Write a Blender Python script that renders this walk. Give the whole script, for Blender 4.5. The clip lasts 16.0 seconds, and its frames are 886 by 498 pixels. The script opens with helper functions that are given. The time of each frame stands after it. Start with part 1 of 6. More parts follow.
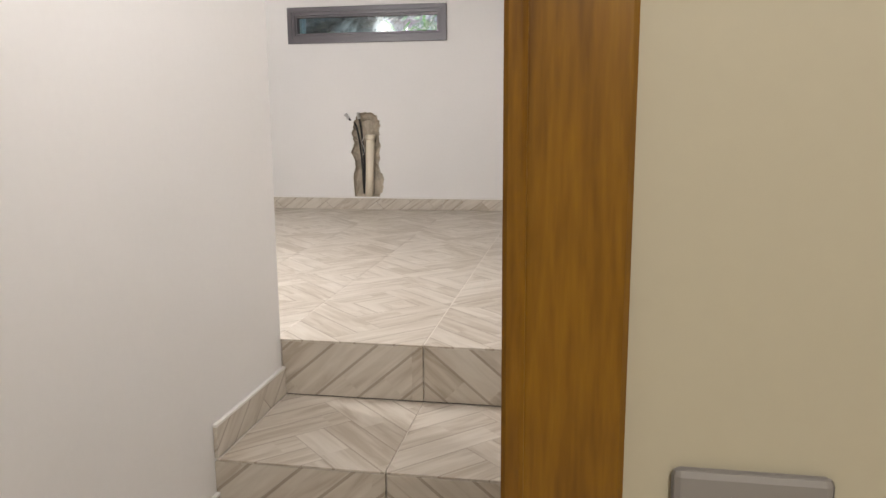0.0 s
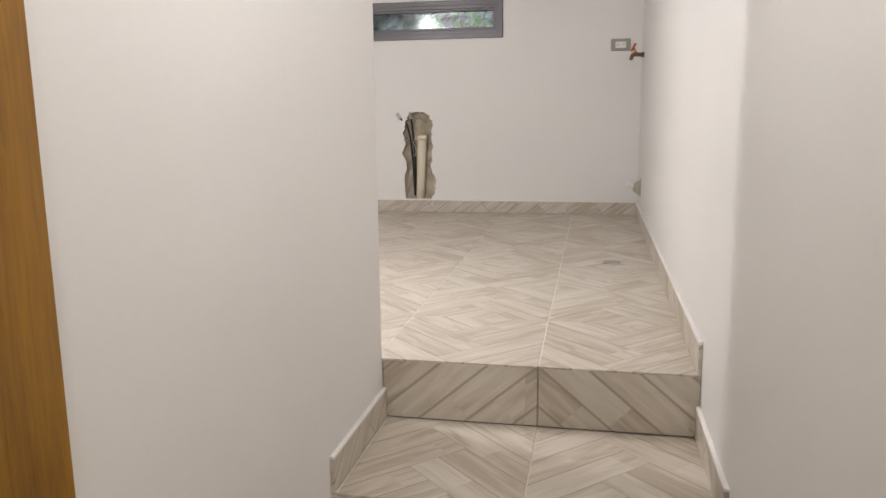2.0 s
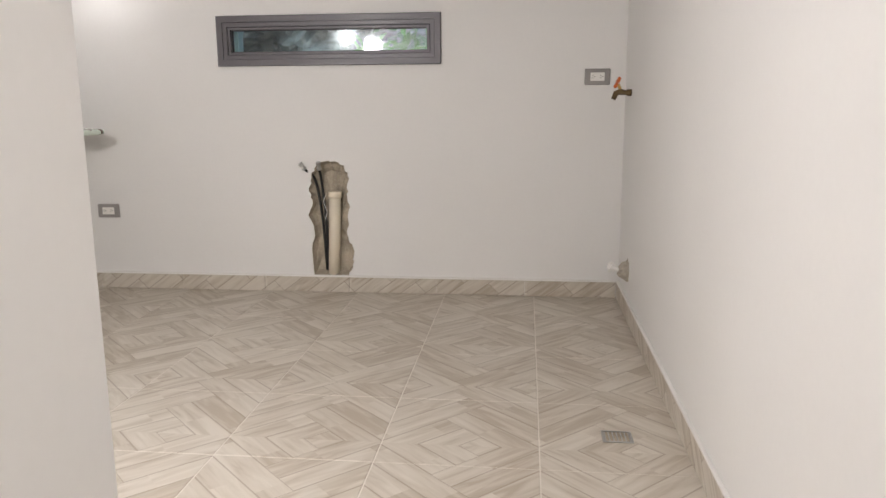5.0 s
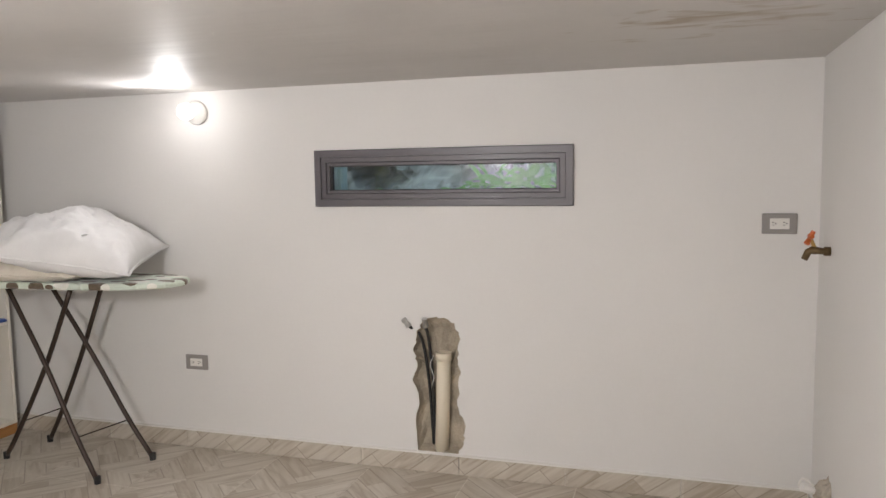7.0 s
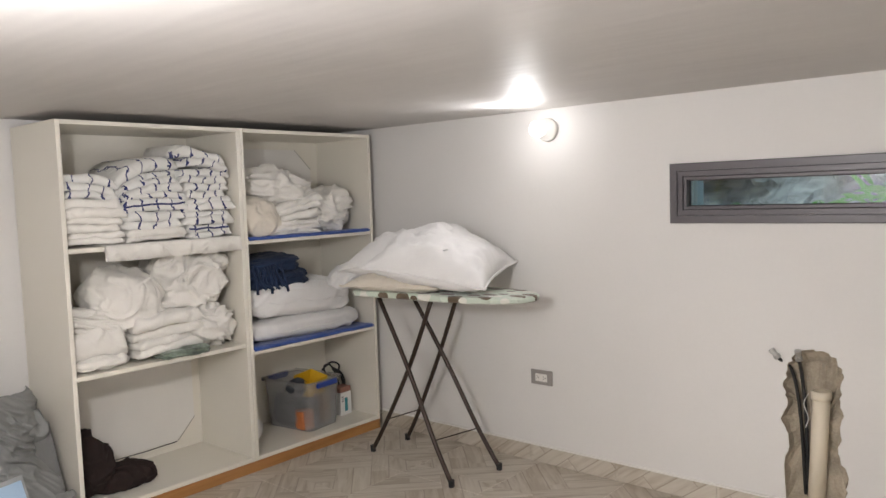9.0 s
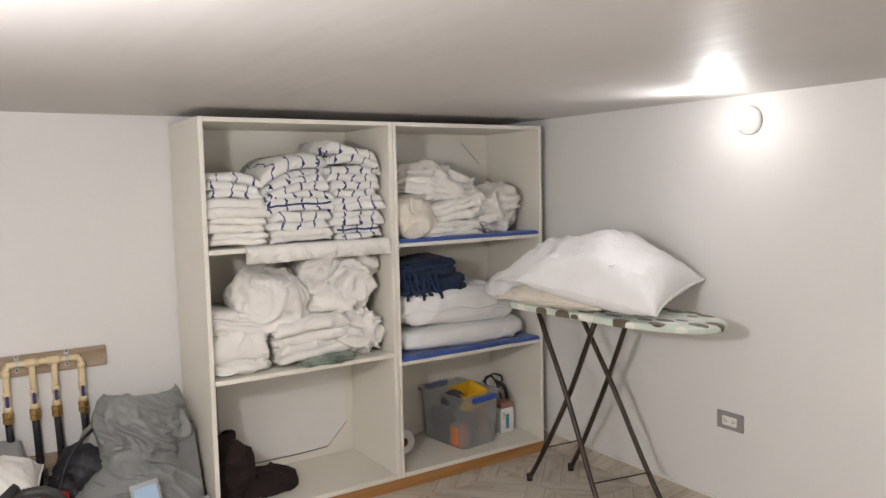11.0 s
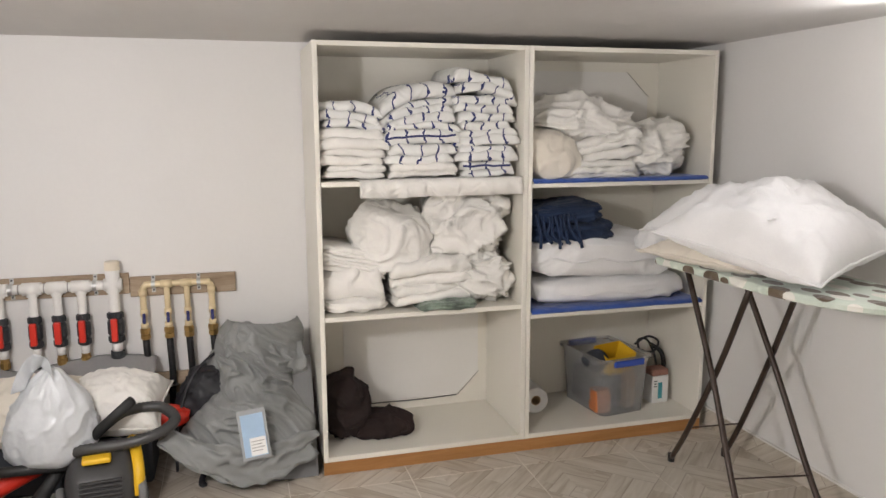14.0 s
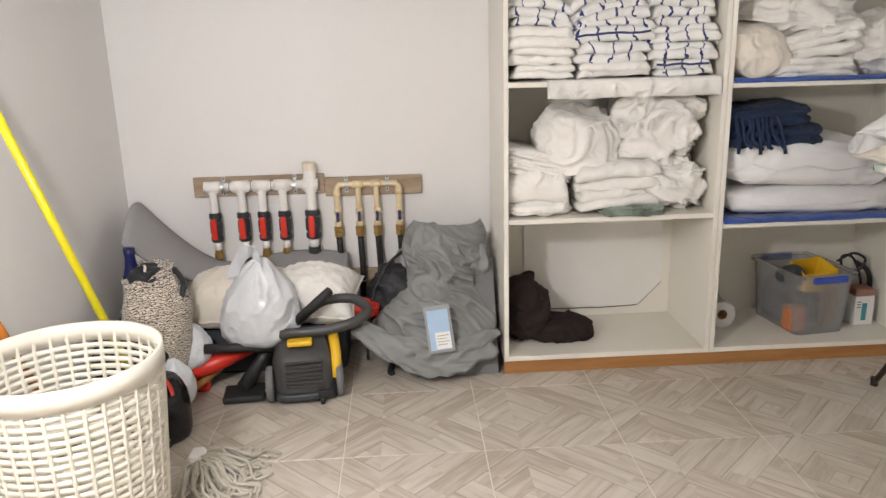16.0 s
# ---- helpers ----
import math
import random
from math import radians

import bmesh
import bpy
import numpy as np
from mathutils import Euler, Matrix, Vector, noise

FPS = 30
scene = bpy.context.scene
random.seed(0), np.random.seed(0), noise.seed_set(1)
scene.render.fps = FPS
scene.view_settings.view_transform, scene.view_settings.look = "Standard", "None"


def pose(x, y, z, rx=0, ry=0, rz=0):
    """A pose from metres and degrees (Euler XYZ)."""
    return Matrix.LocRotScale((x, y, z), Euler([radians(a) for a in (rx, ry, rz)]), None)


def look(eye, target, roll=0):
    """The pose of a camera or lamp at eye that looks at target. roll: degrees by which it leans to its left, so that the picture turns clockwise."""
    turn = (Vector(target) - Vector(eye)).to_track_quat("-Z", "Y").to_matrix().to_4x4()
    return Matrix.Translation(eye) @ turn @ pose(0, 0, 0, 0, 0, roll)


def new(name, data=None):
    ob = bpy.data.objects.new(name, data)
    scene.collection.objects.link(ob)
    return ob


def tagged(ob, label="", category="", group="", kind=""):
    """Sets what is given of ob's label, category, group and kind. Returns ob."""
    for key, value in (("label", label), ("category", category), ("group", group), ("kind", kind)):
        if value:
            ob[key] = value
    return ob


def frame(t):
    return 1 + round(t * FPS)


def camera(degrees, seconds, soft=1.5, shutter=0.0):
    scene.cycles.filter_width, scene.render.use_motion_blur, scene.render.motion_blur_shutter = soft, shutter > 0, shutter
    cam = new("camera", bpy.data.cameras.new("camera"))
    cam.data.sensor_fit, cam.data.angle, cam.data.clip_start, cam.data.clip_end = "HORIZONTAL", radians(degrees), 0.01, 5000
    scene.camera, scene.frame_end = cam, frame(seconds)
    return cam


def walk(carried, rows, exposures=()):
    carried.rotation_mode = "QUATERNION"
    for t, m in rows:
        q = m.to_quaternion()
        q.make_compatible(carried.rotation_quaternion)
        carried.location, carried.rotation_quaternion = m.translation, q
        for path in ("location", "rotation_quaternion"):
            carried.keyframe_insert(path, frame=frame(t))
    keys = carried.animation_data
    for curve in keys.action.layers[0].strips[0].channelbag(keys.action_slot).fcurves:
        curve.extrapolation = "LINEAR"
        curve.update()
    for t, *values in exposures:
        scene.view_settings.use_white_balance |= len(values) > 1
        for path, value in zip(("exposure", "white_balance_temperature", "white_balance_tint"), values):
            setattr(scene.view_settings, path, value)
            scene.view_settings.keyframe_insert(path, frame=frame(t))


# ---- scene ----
cam = camera(60.9, 16.0)
PATH = [
    (0, (0.01, -5.056, 0.636), (-0.34, -3.118, 0.289), -0.4),
    (0.5, (-0.028, -5.054, 0.642), (-0.479, -3.137, 0.295), -0.7),
    (1, (-0.136, -5.044, 0.652), (-0.601, -3.129, 0.308), -0.7),
    (1.5, (-0.227, -5.037, 0.661), (-0.667, -3.117, 0.317), -0.8),
    (2, (-0.281, -4.955, 0.656), (-0.667, -3.024, 0.301), -0.6),
    (2.5, (-0.313, -4.764, 0.651), (-0.64, -2.827, 0.277), -0.5),
    (3, (-0.322, -4.535, 0.653), (-0.591, -2.592, 0.262), -0.3),
    (3.5, (-0.344, -4.325, 0.664), (-0.561, -2.378, 0.263), -0.1),
    (5.8, (-0.488, -3.282, 1.078), (-0.712, -1.319, 0.768), -0.5),
    (6, (-0.465, -3.185, 1.099), (-0.748, -1.225, 0.819), -0.5),
    (6.5, (-0.484, -3.036, 1.181), (-0.872, -1.086, 0.963), -0.6),
    (7, (-0.482, -2.941, 1.254), (-1.075, -1.041, 1.059), -0.9),
    (7.5, (-0.52, -2.898, 1.276), (-1.312, -1.071, 1.096), -1.2),
    (8, (-0.541, -2.877, 1.287), (-1.551, -1.16, 1.113), -1.5),
    (8.5, (-0.609, -2.907, 1.288), (-1.783, -1.297, 1.127), -1.8),
    (9, (-0.684, -2.918, 1.277), (-1.983, -1.405, 1.131), -1.9),
    (9.5, (-0.722, -2.898, 1.273), (-2.124, -1.479, 1.138), -1.9),
    (10, (-0.753, -2.768, 1.26), (-2.26, -1.46, 1.128), -1.7),
    (10.2, (-0.74, -2.681, 1.286), (-2.297, -1.433, 1.144), -1.7),
    (12.3, (-1.016, -2.266, 1.368), (-2.814, -1.41, 1.172), -0.5),
    (12.5, (-1.017, -2.216, 1.363), (-2.844, -1.426, 1.168), -0.6),
    (13, (-1.021, -2.116, 1.365), (-2.891, -1.437, 1.154), -0.3),
    (13.5, (-0.963, -2.023, 1.344), (-2.857, -1.434, 1.09), -0.2),
    (14, (-0.928, -1.981, 1.308), (-2.829, -1.448, 0.987), -0.2),
    (14.5, (-0.922, -1.972, 1.237), (-2.83, -1.496, 0.877), -0.5),
    (15, (-0.928, -1.982, 1.246), (-2.842, -1.599, 0.813), -0.9),
    (15.5, (-0.929, -2.018, 1.262), (-2.851, -1.772, 0.769), -1.4),
    (16, (-0.936, -2.054, 1.251), (-2.863, -1.958, 0.726), -1.5),
]
walk(cam, [(t, look(eye, target, roll)) for t, eye, target, roll in PATH],
     exposures=[(0, 0.22), (2, 0.12), (3.5, 0.05), (6.5, 0.12), (9, 0.12), (10, 0.16), (12.5, 0.26), (14.5, 0.38), (16, 0.46)])

# ---- light ----
WARM = (1.0, 0.975, 0.985)
world = bpy.data.worlds.new("sky")
scene.world = world
world.use_nodes = True
sky = world.node_tree.nodes.new("ShaderNodeTexSky")
sky.sky_type = "NISHITA"
sky.sun_disc = False
sky.sun_elevation = radians(62)
sky.sun_rotation = radians(180)
world.node_tree.nodes["Background"].inputs["Strength"].default_value = 0.15
world.node_tree.links.new(sky.outputs["Color"], world.node_tree.nodes["Background"].inputs["Color"])
sun_data = bpy.data.lights.new("sun", "SUN")
sun_data.energy, sun_data.angle, sun_data.color = 1.0, radians(3), (1.0, 0.96, 0.9)
new("sun", sun_data).matrix_world = look((-1.5, -5, 12), (-1.4, 0.8, 1.2))


def bulb_light(name, place, watts, radius, colour=WARM):
    data = bpy.data.lights.new(name, "POINT")
    data.energy, data.color, data.shadow_soft_size = watts, colour, radius
    ob = new(name, data)
    ob.location = place
    return ob


# the wall lamp throws most of its light forward into the room
bulb_light("wall_bulb_light", (-2.545, -0.19, 1.545), 0.9, 0.04)
led_data = bpy.data.lights.new("wall_led_light", "SPOT")
led_data.energy, led_data.color, led_data.shadow_soft_size = 10, WARM, 0.05
led_data.spot_size, led_data.spot_blend = radians(175), 1.0
new("wall_led_light", led_data).matrix_world = look((-2.545, -0.18, 1.545), (-2.6, -2.2, 1.35))
# front light: unseen fill added to brighten shelves and floor, no fitting here
bulb_light("front_bulb_light", (-1.75, -2.7, 1.42), 48, 0.07)
bulb_light("hall_bulb_light", (0.3, -5.8, 1.35), 31, 0.08, (1.0, 0.95, 0.90))
bulb_light("stair_bulb_light", (-0.42, -4.05, 1.52), 13, 0.08)

# ---- materials ----


def mat(name, base, rough=0.6, metal=0.0, vary=0.08, scale=6.0, fine=90.0, bump=0.1, spec=0.5, coat=0.0, glass=0.0, sheen=0.0):
    """Principled surface with variation at two scales and fine relief."""
    m = bpy.data.materials.new(name)
    m.use_nodes = True
    n, l = m.node_tree.nodes, m.node_tree.links
    b = n["Principled BSDF"]
    tc = n.new("ShaderNodeTexCoord")
    big, small = n.new("ShaderNodeTexNoise"), n.new("ShaderNodeTexNoise")
    big.inputs["Scale"].default_value, big.inputs["Detail"].default_value = scale, 6
    small.inputs["Scale"].default_value, small.inputs["Detail"].default_value = fine, 4
    l.new(tc.outputs["Object"], big.inputs["Vector"])
    l.new(tc.outputs["Object"], small.inputs["Vector"])
    mixed = n.new("ShaderNodeMath")
    mixed.operation = "MULTIPLY_ADD"
    l.new(small.outputs["Fac"], mixed.inputs[0])
    mixed.inputs[1].default_value = 0.4
    l.new(big.outputs["Fac"], mixed.inputs[2])
    ramp = n.new("ShaderNodeMapRange")
    ramp.inputs["From Min"].default_value, ramp.inputs["From Max"].default_value = 0.4, 1.0
    ramp.inputs["To Min"].default_value, ramp.inputs["To Max"].default_value = 1 - vary, 1 + vary
    l.new(mixed.outputs[0], ramp.inputs["Value"])
    tint = n.new("ShaderNodeVectorMath")
    tint.operation = "SCALE"
    tint.inputs[0].default_value = base[:3]
    l.new(ramp.outputs[0], tint.inputs["Scale"])
    l.new(tint.outputs[0], b.inputs["Base Color"])
    rr = n.new("ShaderNodeMapRange")
    rr.inputs["To Min"].default_value, rr.inputs["To Max"].default_value = max(0.02, rough - 0.06), min(1, rough + 0.06)
    l.new(big.outputs["Fac"], rr.inputs["Value"])
    l.new(rr.outputs[0], b.inputs["Roughness"])
    b.inputs["Metallic"].default_value = metal
    b.inputs["Specular IOR Level"].default_value = spec
    b.inputs["Coat Weight"].default_value = coat
    b.inputs["Transmission Weight"].default_value = glass
    b.inputs["Sheen Weight"].default_value = sheen
    if bump:
        bp = n.new("ShaderNodeBump")
        bp.inputs["Strength"].default_value, bp.inputs["Distance"].default_value = bump, 0.004
        l.new(mixed.outputs[0], bp.inputs["Height"])
        l.new(bp.outputs[0], b.inputs["Normal"])
    return m


def nodes_of(m):
    return m.node_tree.nodes, m.node_tree.links, m.node_tree.nodes["Principled BSDF"]


def math_node(n, l, op, a, b=None, c=None):
    k = n.new("ShaderNodeMath")
    k.operation = op
    for slot, v in zip(k.inputs, (a, b, c)):
        if v is None:
            continue
        if isinstance(v, (int, float)):
            slot.default_value = v
        else:
            l.new(v, slot)
    return k.outputs[0]


def plank_tile(name, chevron=False, slanted=False):
    """Ceramic tile printed with bleached wood planks laid in mirrored diagonals."""
    m = bpy.data.materials.new(name)
    m.use_nodes = True
    n, l, b = nodes_of(m)
    geo = n.new("ShaderNodeNewGeometry")
    sep = n.new("ShaderNodeSeparateXYZ")
    l.new(geo.outputs["Position"], sep.inputs[0])
    if slanted:
        # skirting: planks lean one way
        run = math_node(n, l, "ADD", sep.outputs["X"], sep.outputs["Y"])
        k = math_node(n, l, "MULTIPLY", math_node(n, l, "ADD", math_node(n, l, "MULTIPLY", run, 0.75), math_node(n, l, "MULTIPLY", sep.outputs["Z"], -1.0)), 11.0)
        along = math_node(n, l, "ADD", run, sep.outputs["Z"])
    elif chevron:
        # treads and risers: one chevron whose apex runs down the middle joint
        u = math_node(n, l, "ABSOLUTE", math_node(n, l, "ADD", sep.outputs["X"], 0.41))
        yz = math_node(n, l, "SUBTRACT", math_node(n, l, "MULTIPLY", sep.outputs["Z"], -1.0), math_node(n, l, "MULTIPLY", sep.outputs["Y"], 0.0))
        s = math_node(n, l, "ADD", math_node(n, l, "MULTIPLY", u, -0.85), yz)
        k = math_node(n, l, "MULTIPLY", s, 9.2)
        along = math_node(n, l, "ADD", u, yz)
    else:
        # nested V planks per tile column; ends butt alternately from either side
        xw = n.new("ShaderNodeMath")
        xw.operation = "WRAP"
        l.new(math_node(n, l, "ADD", sep.outputs["X"], 0.632), xw.inputs[0])
        xw.inputs[1].default_value, xw.inputs[2].default_value = 0.22175, -0.22175
        v = math_node(n, l, "PINGPONG", math_node(n, l, "ADD", sep.outputs["Y"], 2.61 + 9.0), 0.45)
        p = math_node(n, l, "MULTIPLY", math_node(n, l, "ADD", v, xw.outputs[0]), 8.6)
        q = math_node(n, l, "MULTIPLY", math_node(n, l, "SUBTRACT", v, xw.outputs[0]), 8.6)
        pi_, qi = math_node(n, l, "FLOOR", p), math_node(n, l, "FLOOR", q)
        odd = math_node(n, l, "FLOORED_MODULO", pi_, 2.0)
        use_p = math_node(n, l, "GREATER_THAN", math_node(n, l, "ADD", math_node(n, l, "SUBTRACT", pi_, qi), math_node(n, l, "SUBTRACT", odd, 0.5)), 0.0)
        k = math_node(n, l, "ADD", q, math_node(n, l, "MULTIPLY", use_p, math_node(n, l, "SUBTRACT", p, q)))
        along = math_node(n, l, "DIVIDE", math_node(n, l, "SUBTRACT", math_node(n, l, "ADD", p, q), k), 8.6)
    band = math_node(n, l, "FLOOR", k)
    frac = math_node(n, l, "FRACT", k)
    groove = math_node(n, l, "LESS_THAN", math_node(n, l, "MINIMUM", frac, math_node(n, l, "SUBTRACT", 1.0, frac)), 0.045 if chevron else 0.032)
    # staggered butt joints along each plank
    offs = math_node(n, l, "MULTIPLY", math_node(n, l, "FRACT", math_node(n, l, "MULTIPLY", band, 0.377)), 0.5)
    seg = math_node(n, l, "MULTIPLY", math_node(n, l, "ADD", along, math_node(n, l, "ADD", offs, 5.0)), 2.3)
    sf = math_node(n, l, "FRACT", seg)
    line = math_node(n, l, "MAXIMUM", groove, math_node(n, l, "LESS_THAN", sf, 0.012)) if slanted else groove
    ident = math_node(n, l, "ADD", math_node(n, l, "MULTIPLY", band, 3.17), math_node(n, l, "MULTIPLY", math_node(n, l, "FLOOR", seg), 1.7))
    wn = n.new("ShaderNodeTexWhiteNoise")
    wn.noise_dimensions = "2D"
    cx = n.new("ShaderNodeCombineXYZ")
    l.new(ident, cx.inputs[0])
    if slanted or chevron:
        l.new(math_node(n, l, "FLOOR", math_node(n, l, "MULTIPLY", sep.outputs["X"], 2.255)), cx.inputs[1])
    else:
        col = math_node(n, l, "FLOOR", math_node(n, l, "DIVIDE", math_node(n, l, "ADD", sep.outputs["X"], 0.4102), 0.4435))
        row = math_node(n, l, "FLOOR", math_node(n, l, "DIVIDE", math_node(n, l, "ADD", sep.outputs["Y"], 2.61), 0.45))
        l.new(math_node(n, l, "ADD", math_node(n, l, "MULTIPLY", row, 7.31), math_node(n, l, "ADD", math_node(n, l, "MULTIPLY", col, 2.77), math_node(n, l, "MULTIPLY", use_p, 0.43))), cx.inputs[1])
    l.new(cx.outputs[0], wn.inputs["Vector"])
    # grain stretched along the plank
    gv = n.new("ShaderNodeCombineXYZ")
    l.new(math_node(n, l, "MULTIPLY", along, 2.2), gv.inputs[0])
    l.new(math_node(n, l, "MULTIPLY", k, 2.0), gv.inputs[1])
    l.new(math_node(n, l, "MULTIPLY", wn.outputs["Value"], 20.0), gv.inputs[2])
    grain = n.new("ShaderNodeTexNoise")
    grain.inputs["Scale"].default_value, grain.inputs["Detail"].default_value, grain.inputs["Distortion"].default_value = 1.6, 7, 0.6
    l.new(gv.outputs[0], grain.inputs["Vector"])
    ramp = n.new("ShaderNodeValToRGB")
    e = ramp.color_ramp.elements
    e[0].position, e[0].color = 0.30, (0.42, 0.36, 0.285, 1)
    e[1].position, e[1].color = 0.72, (0.62, 0.57, 0.495, 1)
    mid = e.new(0.5)
    mid.color = (0.54, 0.485, 0.41, 1)
    l.new(math_node(n, l, "ADD", grain.outputs["Fac"], math_node(n, l, "MULTIPLY", math_node(n, l, "SUBTRACT", wn.outputs["Value"], 0.5), 0.26)), ramp.inputs["Fac"])
    mix = n.new("ShaderNodeMix")
    mix.data_type = "RGBA"
    l.new(math_node(n, l, "MULTIPLY", line, 0.62 if chevron else 0.55), mix.inputs[0])
    l.new(ramp.outputs["Color"], mix.inputs[6])
    mix.inputs[7].default_value = (0.26, 0.205, 0.15, 1)
    l.new(mix.outputs[2], b.inputs["Base Color"])
    b.inputs["Roughness"].default_value = 0.42
    bp = n.new("ShaderNodeBump")
    bp.inputs["Strength"].default_value, bp.inputs["Distance"].default_value = 0.25, 0.002
    l.new(math_node(n, l, "SUBTRACT", grain.outputs["Fac"], math_node(n, l, "MULTIPLY", line, 0.6)), bp.inputs["Height"])
    l.new(bp.outputs[0], b.inputs["Normal"])
    return m


def wood(name, dark, light, axis="Z", scale=14.0, rough=0.4):
    """Wood with grain running along one axis of the world."""
    m = bpy.data.materials.new(name)
    m.use_nodes = True
    n, l, b = nodes_of(m)
    geo = n.new("ShaderNodeNewGeometry")
    mp = n.new("ShaderNodeMapping")
    mp.inputs["Scale"].default_value = tuple(0.09 if a == axis else 1.0 for a in "XYZ")
    l.new(geo.outputs["Position"], mp.inputs["Vector"])
    g = n.new("ShaderNodeTexNoise")
    g.inputs["Scale"].default_value, g.inputs["Detail"].default_value, g.inputs["Distortion"].default_value = scale, 8, 1.2
    l.new(mp.outputs[0], g.inputs["Vector"])
    f = n.new("ShaderNodeTexNoise")
    f.inputs["Scale"].default_value, f.inputs["Detail"].default_value = scale * 14, 3
    l.new(mp.outputs[0], f.inputs["Vector"])
    r = n.new("ShaderNodeValToRGB")
    r.color_ramp.elements[0].position, r.color_ramp.elements[0].color = 0.33, (*dark, 1)
    r.color_ramp.elements[1].position, r.color_ramp.elements[1].color = 0.68, (*light, 1)
    mixf = math_node(n, l, "ADD", math_node(n, l, "MULTIPLY", g.outputs["Fac"], 0.72), math_node(n, l, "MULTIPLY", f.outputs["Fac"], 0.28))
    l.new(mixf, r.inputs["Fac"])
    l.new(r.outputs["Color"], b.inputs["Base Color"])
    b.inputs["Roughness"].default_value = rough
    bp = n.new("ShaderNodeBump")
    bp.inputs["Strength"].default_value, bp.inputs["Distance"].default_value = 0.15, 0.002
    l.new(mixf, bp.inputs["Height"])
    l.new(bp.outputs[0], b.inputs["Normal"])
    return m


def ceiling_paint():
    """Satin enamel with trowel ripples, and brown damp stains near the tap corner."""
    m = mat("ceiling_enamel", (0.60, 0.58, 0.56), 0.3, vary=0.03, scale=3, fine=40, bump=0)
    n, l, b = nodes_of(m)
    for k in list(b.inputs["Roughness"].links):
        l.remove(k)
    b.inputs["Roughness"].default_value = 0.56
    b.inputs["Specular IOR Level"].default_value = 0.2
    geo = n.new("ShaderNodeNewGeometry")
    mp = n.new("ShaderNodeMapping")
    mp.inputs["Scale"].default_value = (0.5, 3.2, 1)
    l.new(geo.outputs["Position"], mp.inputs["Vector"])
    rip = n.new("ShaderNodeTexNoise")
    rip.inputs["Scale"].default_value, rip.inputs["Detail"].default_value = 2.0, 2
    l.new(mp.outputs[0], rip.inputs["Vector"])
    bp = n.new("ShaderNodeBump")
    bp.inputs["Strength"].default_value, bp.inputs["Distance"].default_value = 0.36, 0.02
    l.new(rip.outputs["Fac"], bp.inputs["Height"])
    l.new(bp.outputs[0], b.inputs["Normal"])
    dist = n.new("ShaderNodeVectorMath")
    dist.operation = "DISTANCE"
    l.new(geo.outputs["Position"], dist.inputs[0])
    dist.inputs[1].default_value = (-0.38, -0.86, 1.642)
    smp = n.new("ShaderNodeMapping")
    smp.inputs["Scale"].default_value = (0.55, 1.5, 1)
    l.new(geo.outputs["Position"], smp.inputs["Vector"])
    st = n.new("ShaderNodeTexNoise")
    st.inputs["Scale"].default_value, st.inputs["Detail"].default_value, st.inputs["Distortion"].default_value = 8.0, 6, 1.0
    l.new(smp.outputs[0], st.inputs["Vector"])
    near = math_node(n, l, "SUBTRACT", 1.0, math_node(n, l, "MULTIPLY", dist.outputs["Value"], 2.3))
    f = n.new("ShaderNodeMapRange")
    f.inputs["From Min"].default_value, f.inputs["From Max"].default_value = 0.64, 0.80
    f.inputs["To Max"].default_value = 0.8
    l.new(math_node(n, l, "ADD", math_node(n, l, "MULTIPLY", near, 0.22), st.outputs["Fac"]), f.inputs["Value"])
    gate = math_node(n, l, "MULTIPLY", f.outputs[0], math_node(n, l, "GREATER_THAN", near, 0.0))
    mix = n.new("ShaderNodeMix")
    mix.data_type = "RGBA"
    l.new(gate, mix.inputs[0])
    l.new(b.inputs["Base Color"].links[0].from_socket, mix.inputs[6])
    mix.inputs[7].default_value = (0.36, 0.29, 0.21, 1)
    l.new(mix.outputs[2], b.inputs["Base Color"])
    return m


M_WALL = mat("white_wall_paint", (0.77, 0.755, 0.735), 0.62, vary=0.025, scale=1.6, fine=60, bump=0.06)
M_HALL = mat("olive_cream_wall_paint", (0.57, 0.52, 0.39), 0.6, vary=0.03, scale=1.6, fine=60, bump=0.06)
M_CEIL = ceiling_paint()
M_TILE = plank_tile("plank_print_tile")
M_STEP = plank_tile("plank_print_step_tile", True)
M_SKIRT = plank_tile("plank_print_skirting_tile", False, True)
M_GROUT = mat("pale_grout", (0.74, 0.69, 0.62), 0.85, vary=0.08, fine=200)
M_TRIM = mat("white_edge_trim", (0.80, 0.78, 0.75), 0.5, vary=0.02)
M_DOORWOOD = wood("varnished_door_wood", (0.12, 0.045, 0.004), (0.34, 0.165, 0.012), "Z", 16, 0.3)
M_PLINTH = wood("orange_plinth_wood", (0.33, 0.15, 0.045), (0.46, 0.23, 0.08), "Y", 18, 0.45)
M_PINE = wood("rough_pine_board", (0.27, 0.19, 0.12), (0.46, 0.36, 0.26), "Y", 26, 0.75)
M_MELAMINE = mat("cream_melamine", (0.80, 0.765, 0.68), 0.38, vary=0.02, scale=2, bump=0.02)
M_CONCRETE = mat("broken_concrete", (0.42, 0.365, 0.285), 0.95, vary=0.4, scale=14, fine=120, bump=0.9)
M_ALU = mat("grey_painted_aluminium", (0.125, 0.115, 0.125), 0.38, vary=0.05, scale=3, bump=0.02)
M_DARK = mat("black_rubber", (0.02, 0.02, 0.02), 0.6, vary=0.2)
M_PVC = mat("cream_pvc", (0.78, 0.70, 0.56), 0.35, vary=0.03, bump=0.02)
M_WHITEPVC = mat("white_pvc", (0.82, 0.80, 0.77), 0.3, vary=0.02, bump=0.02)
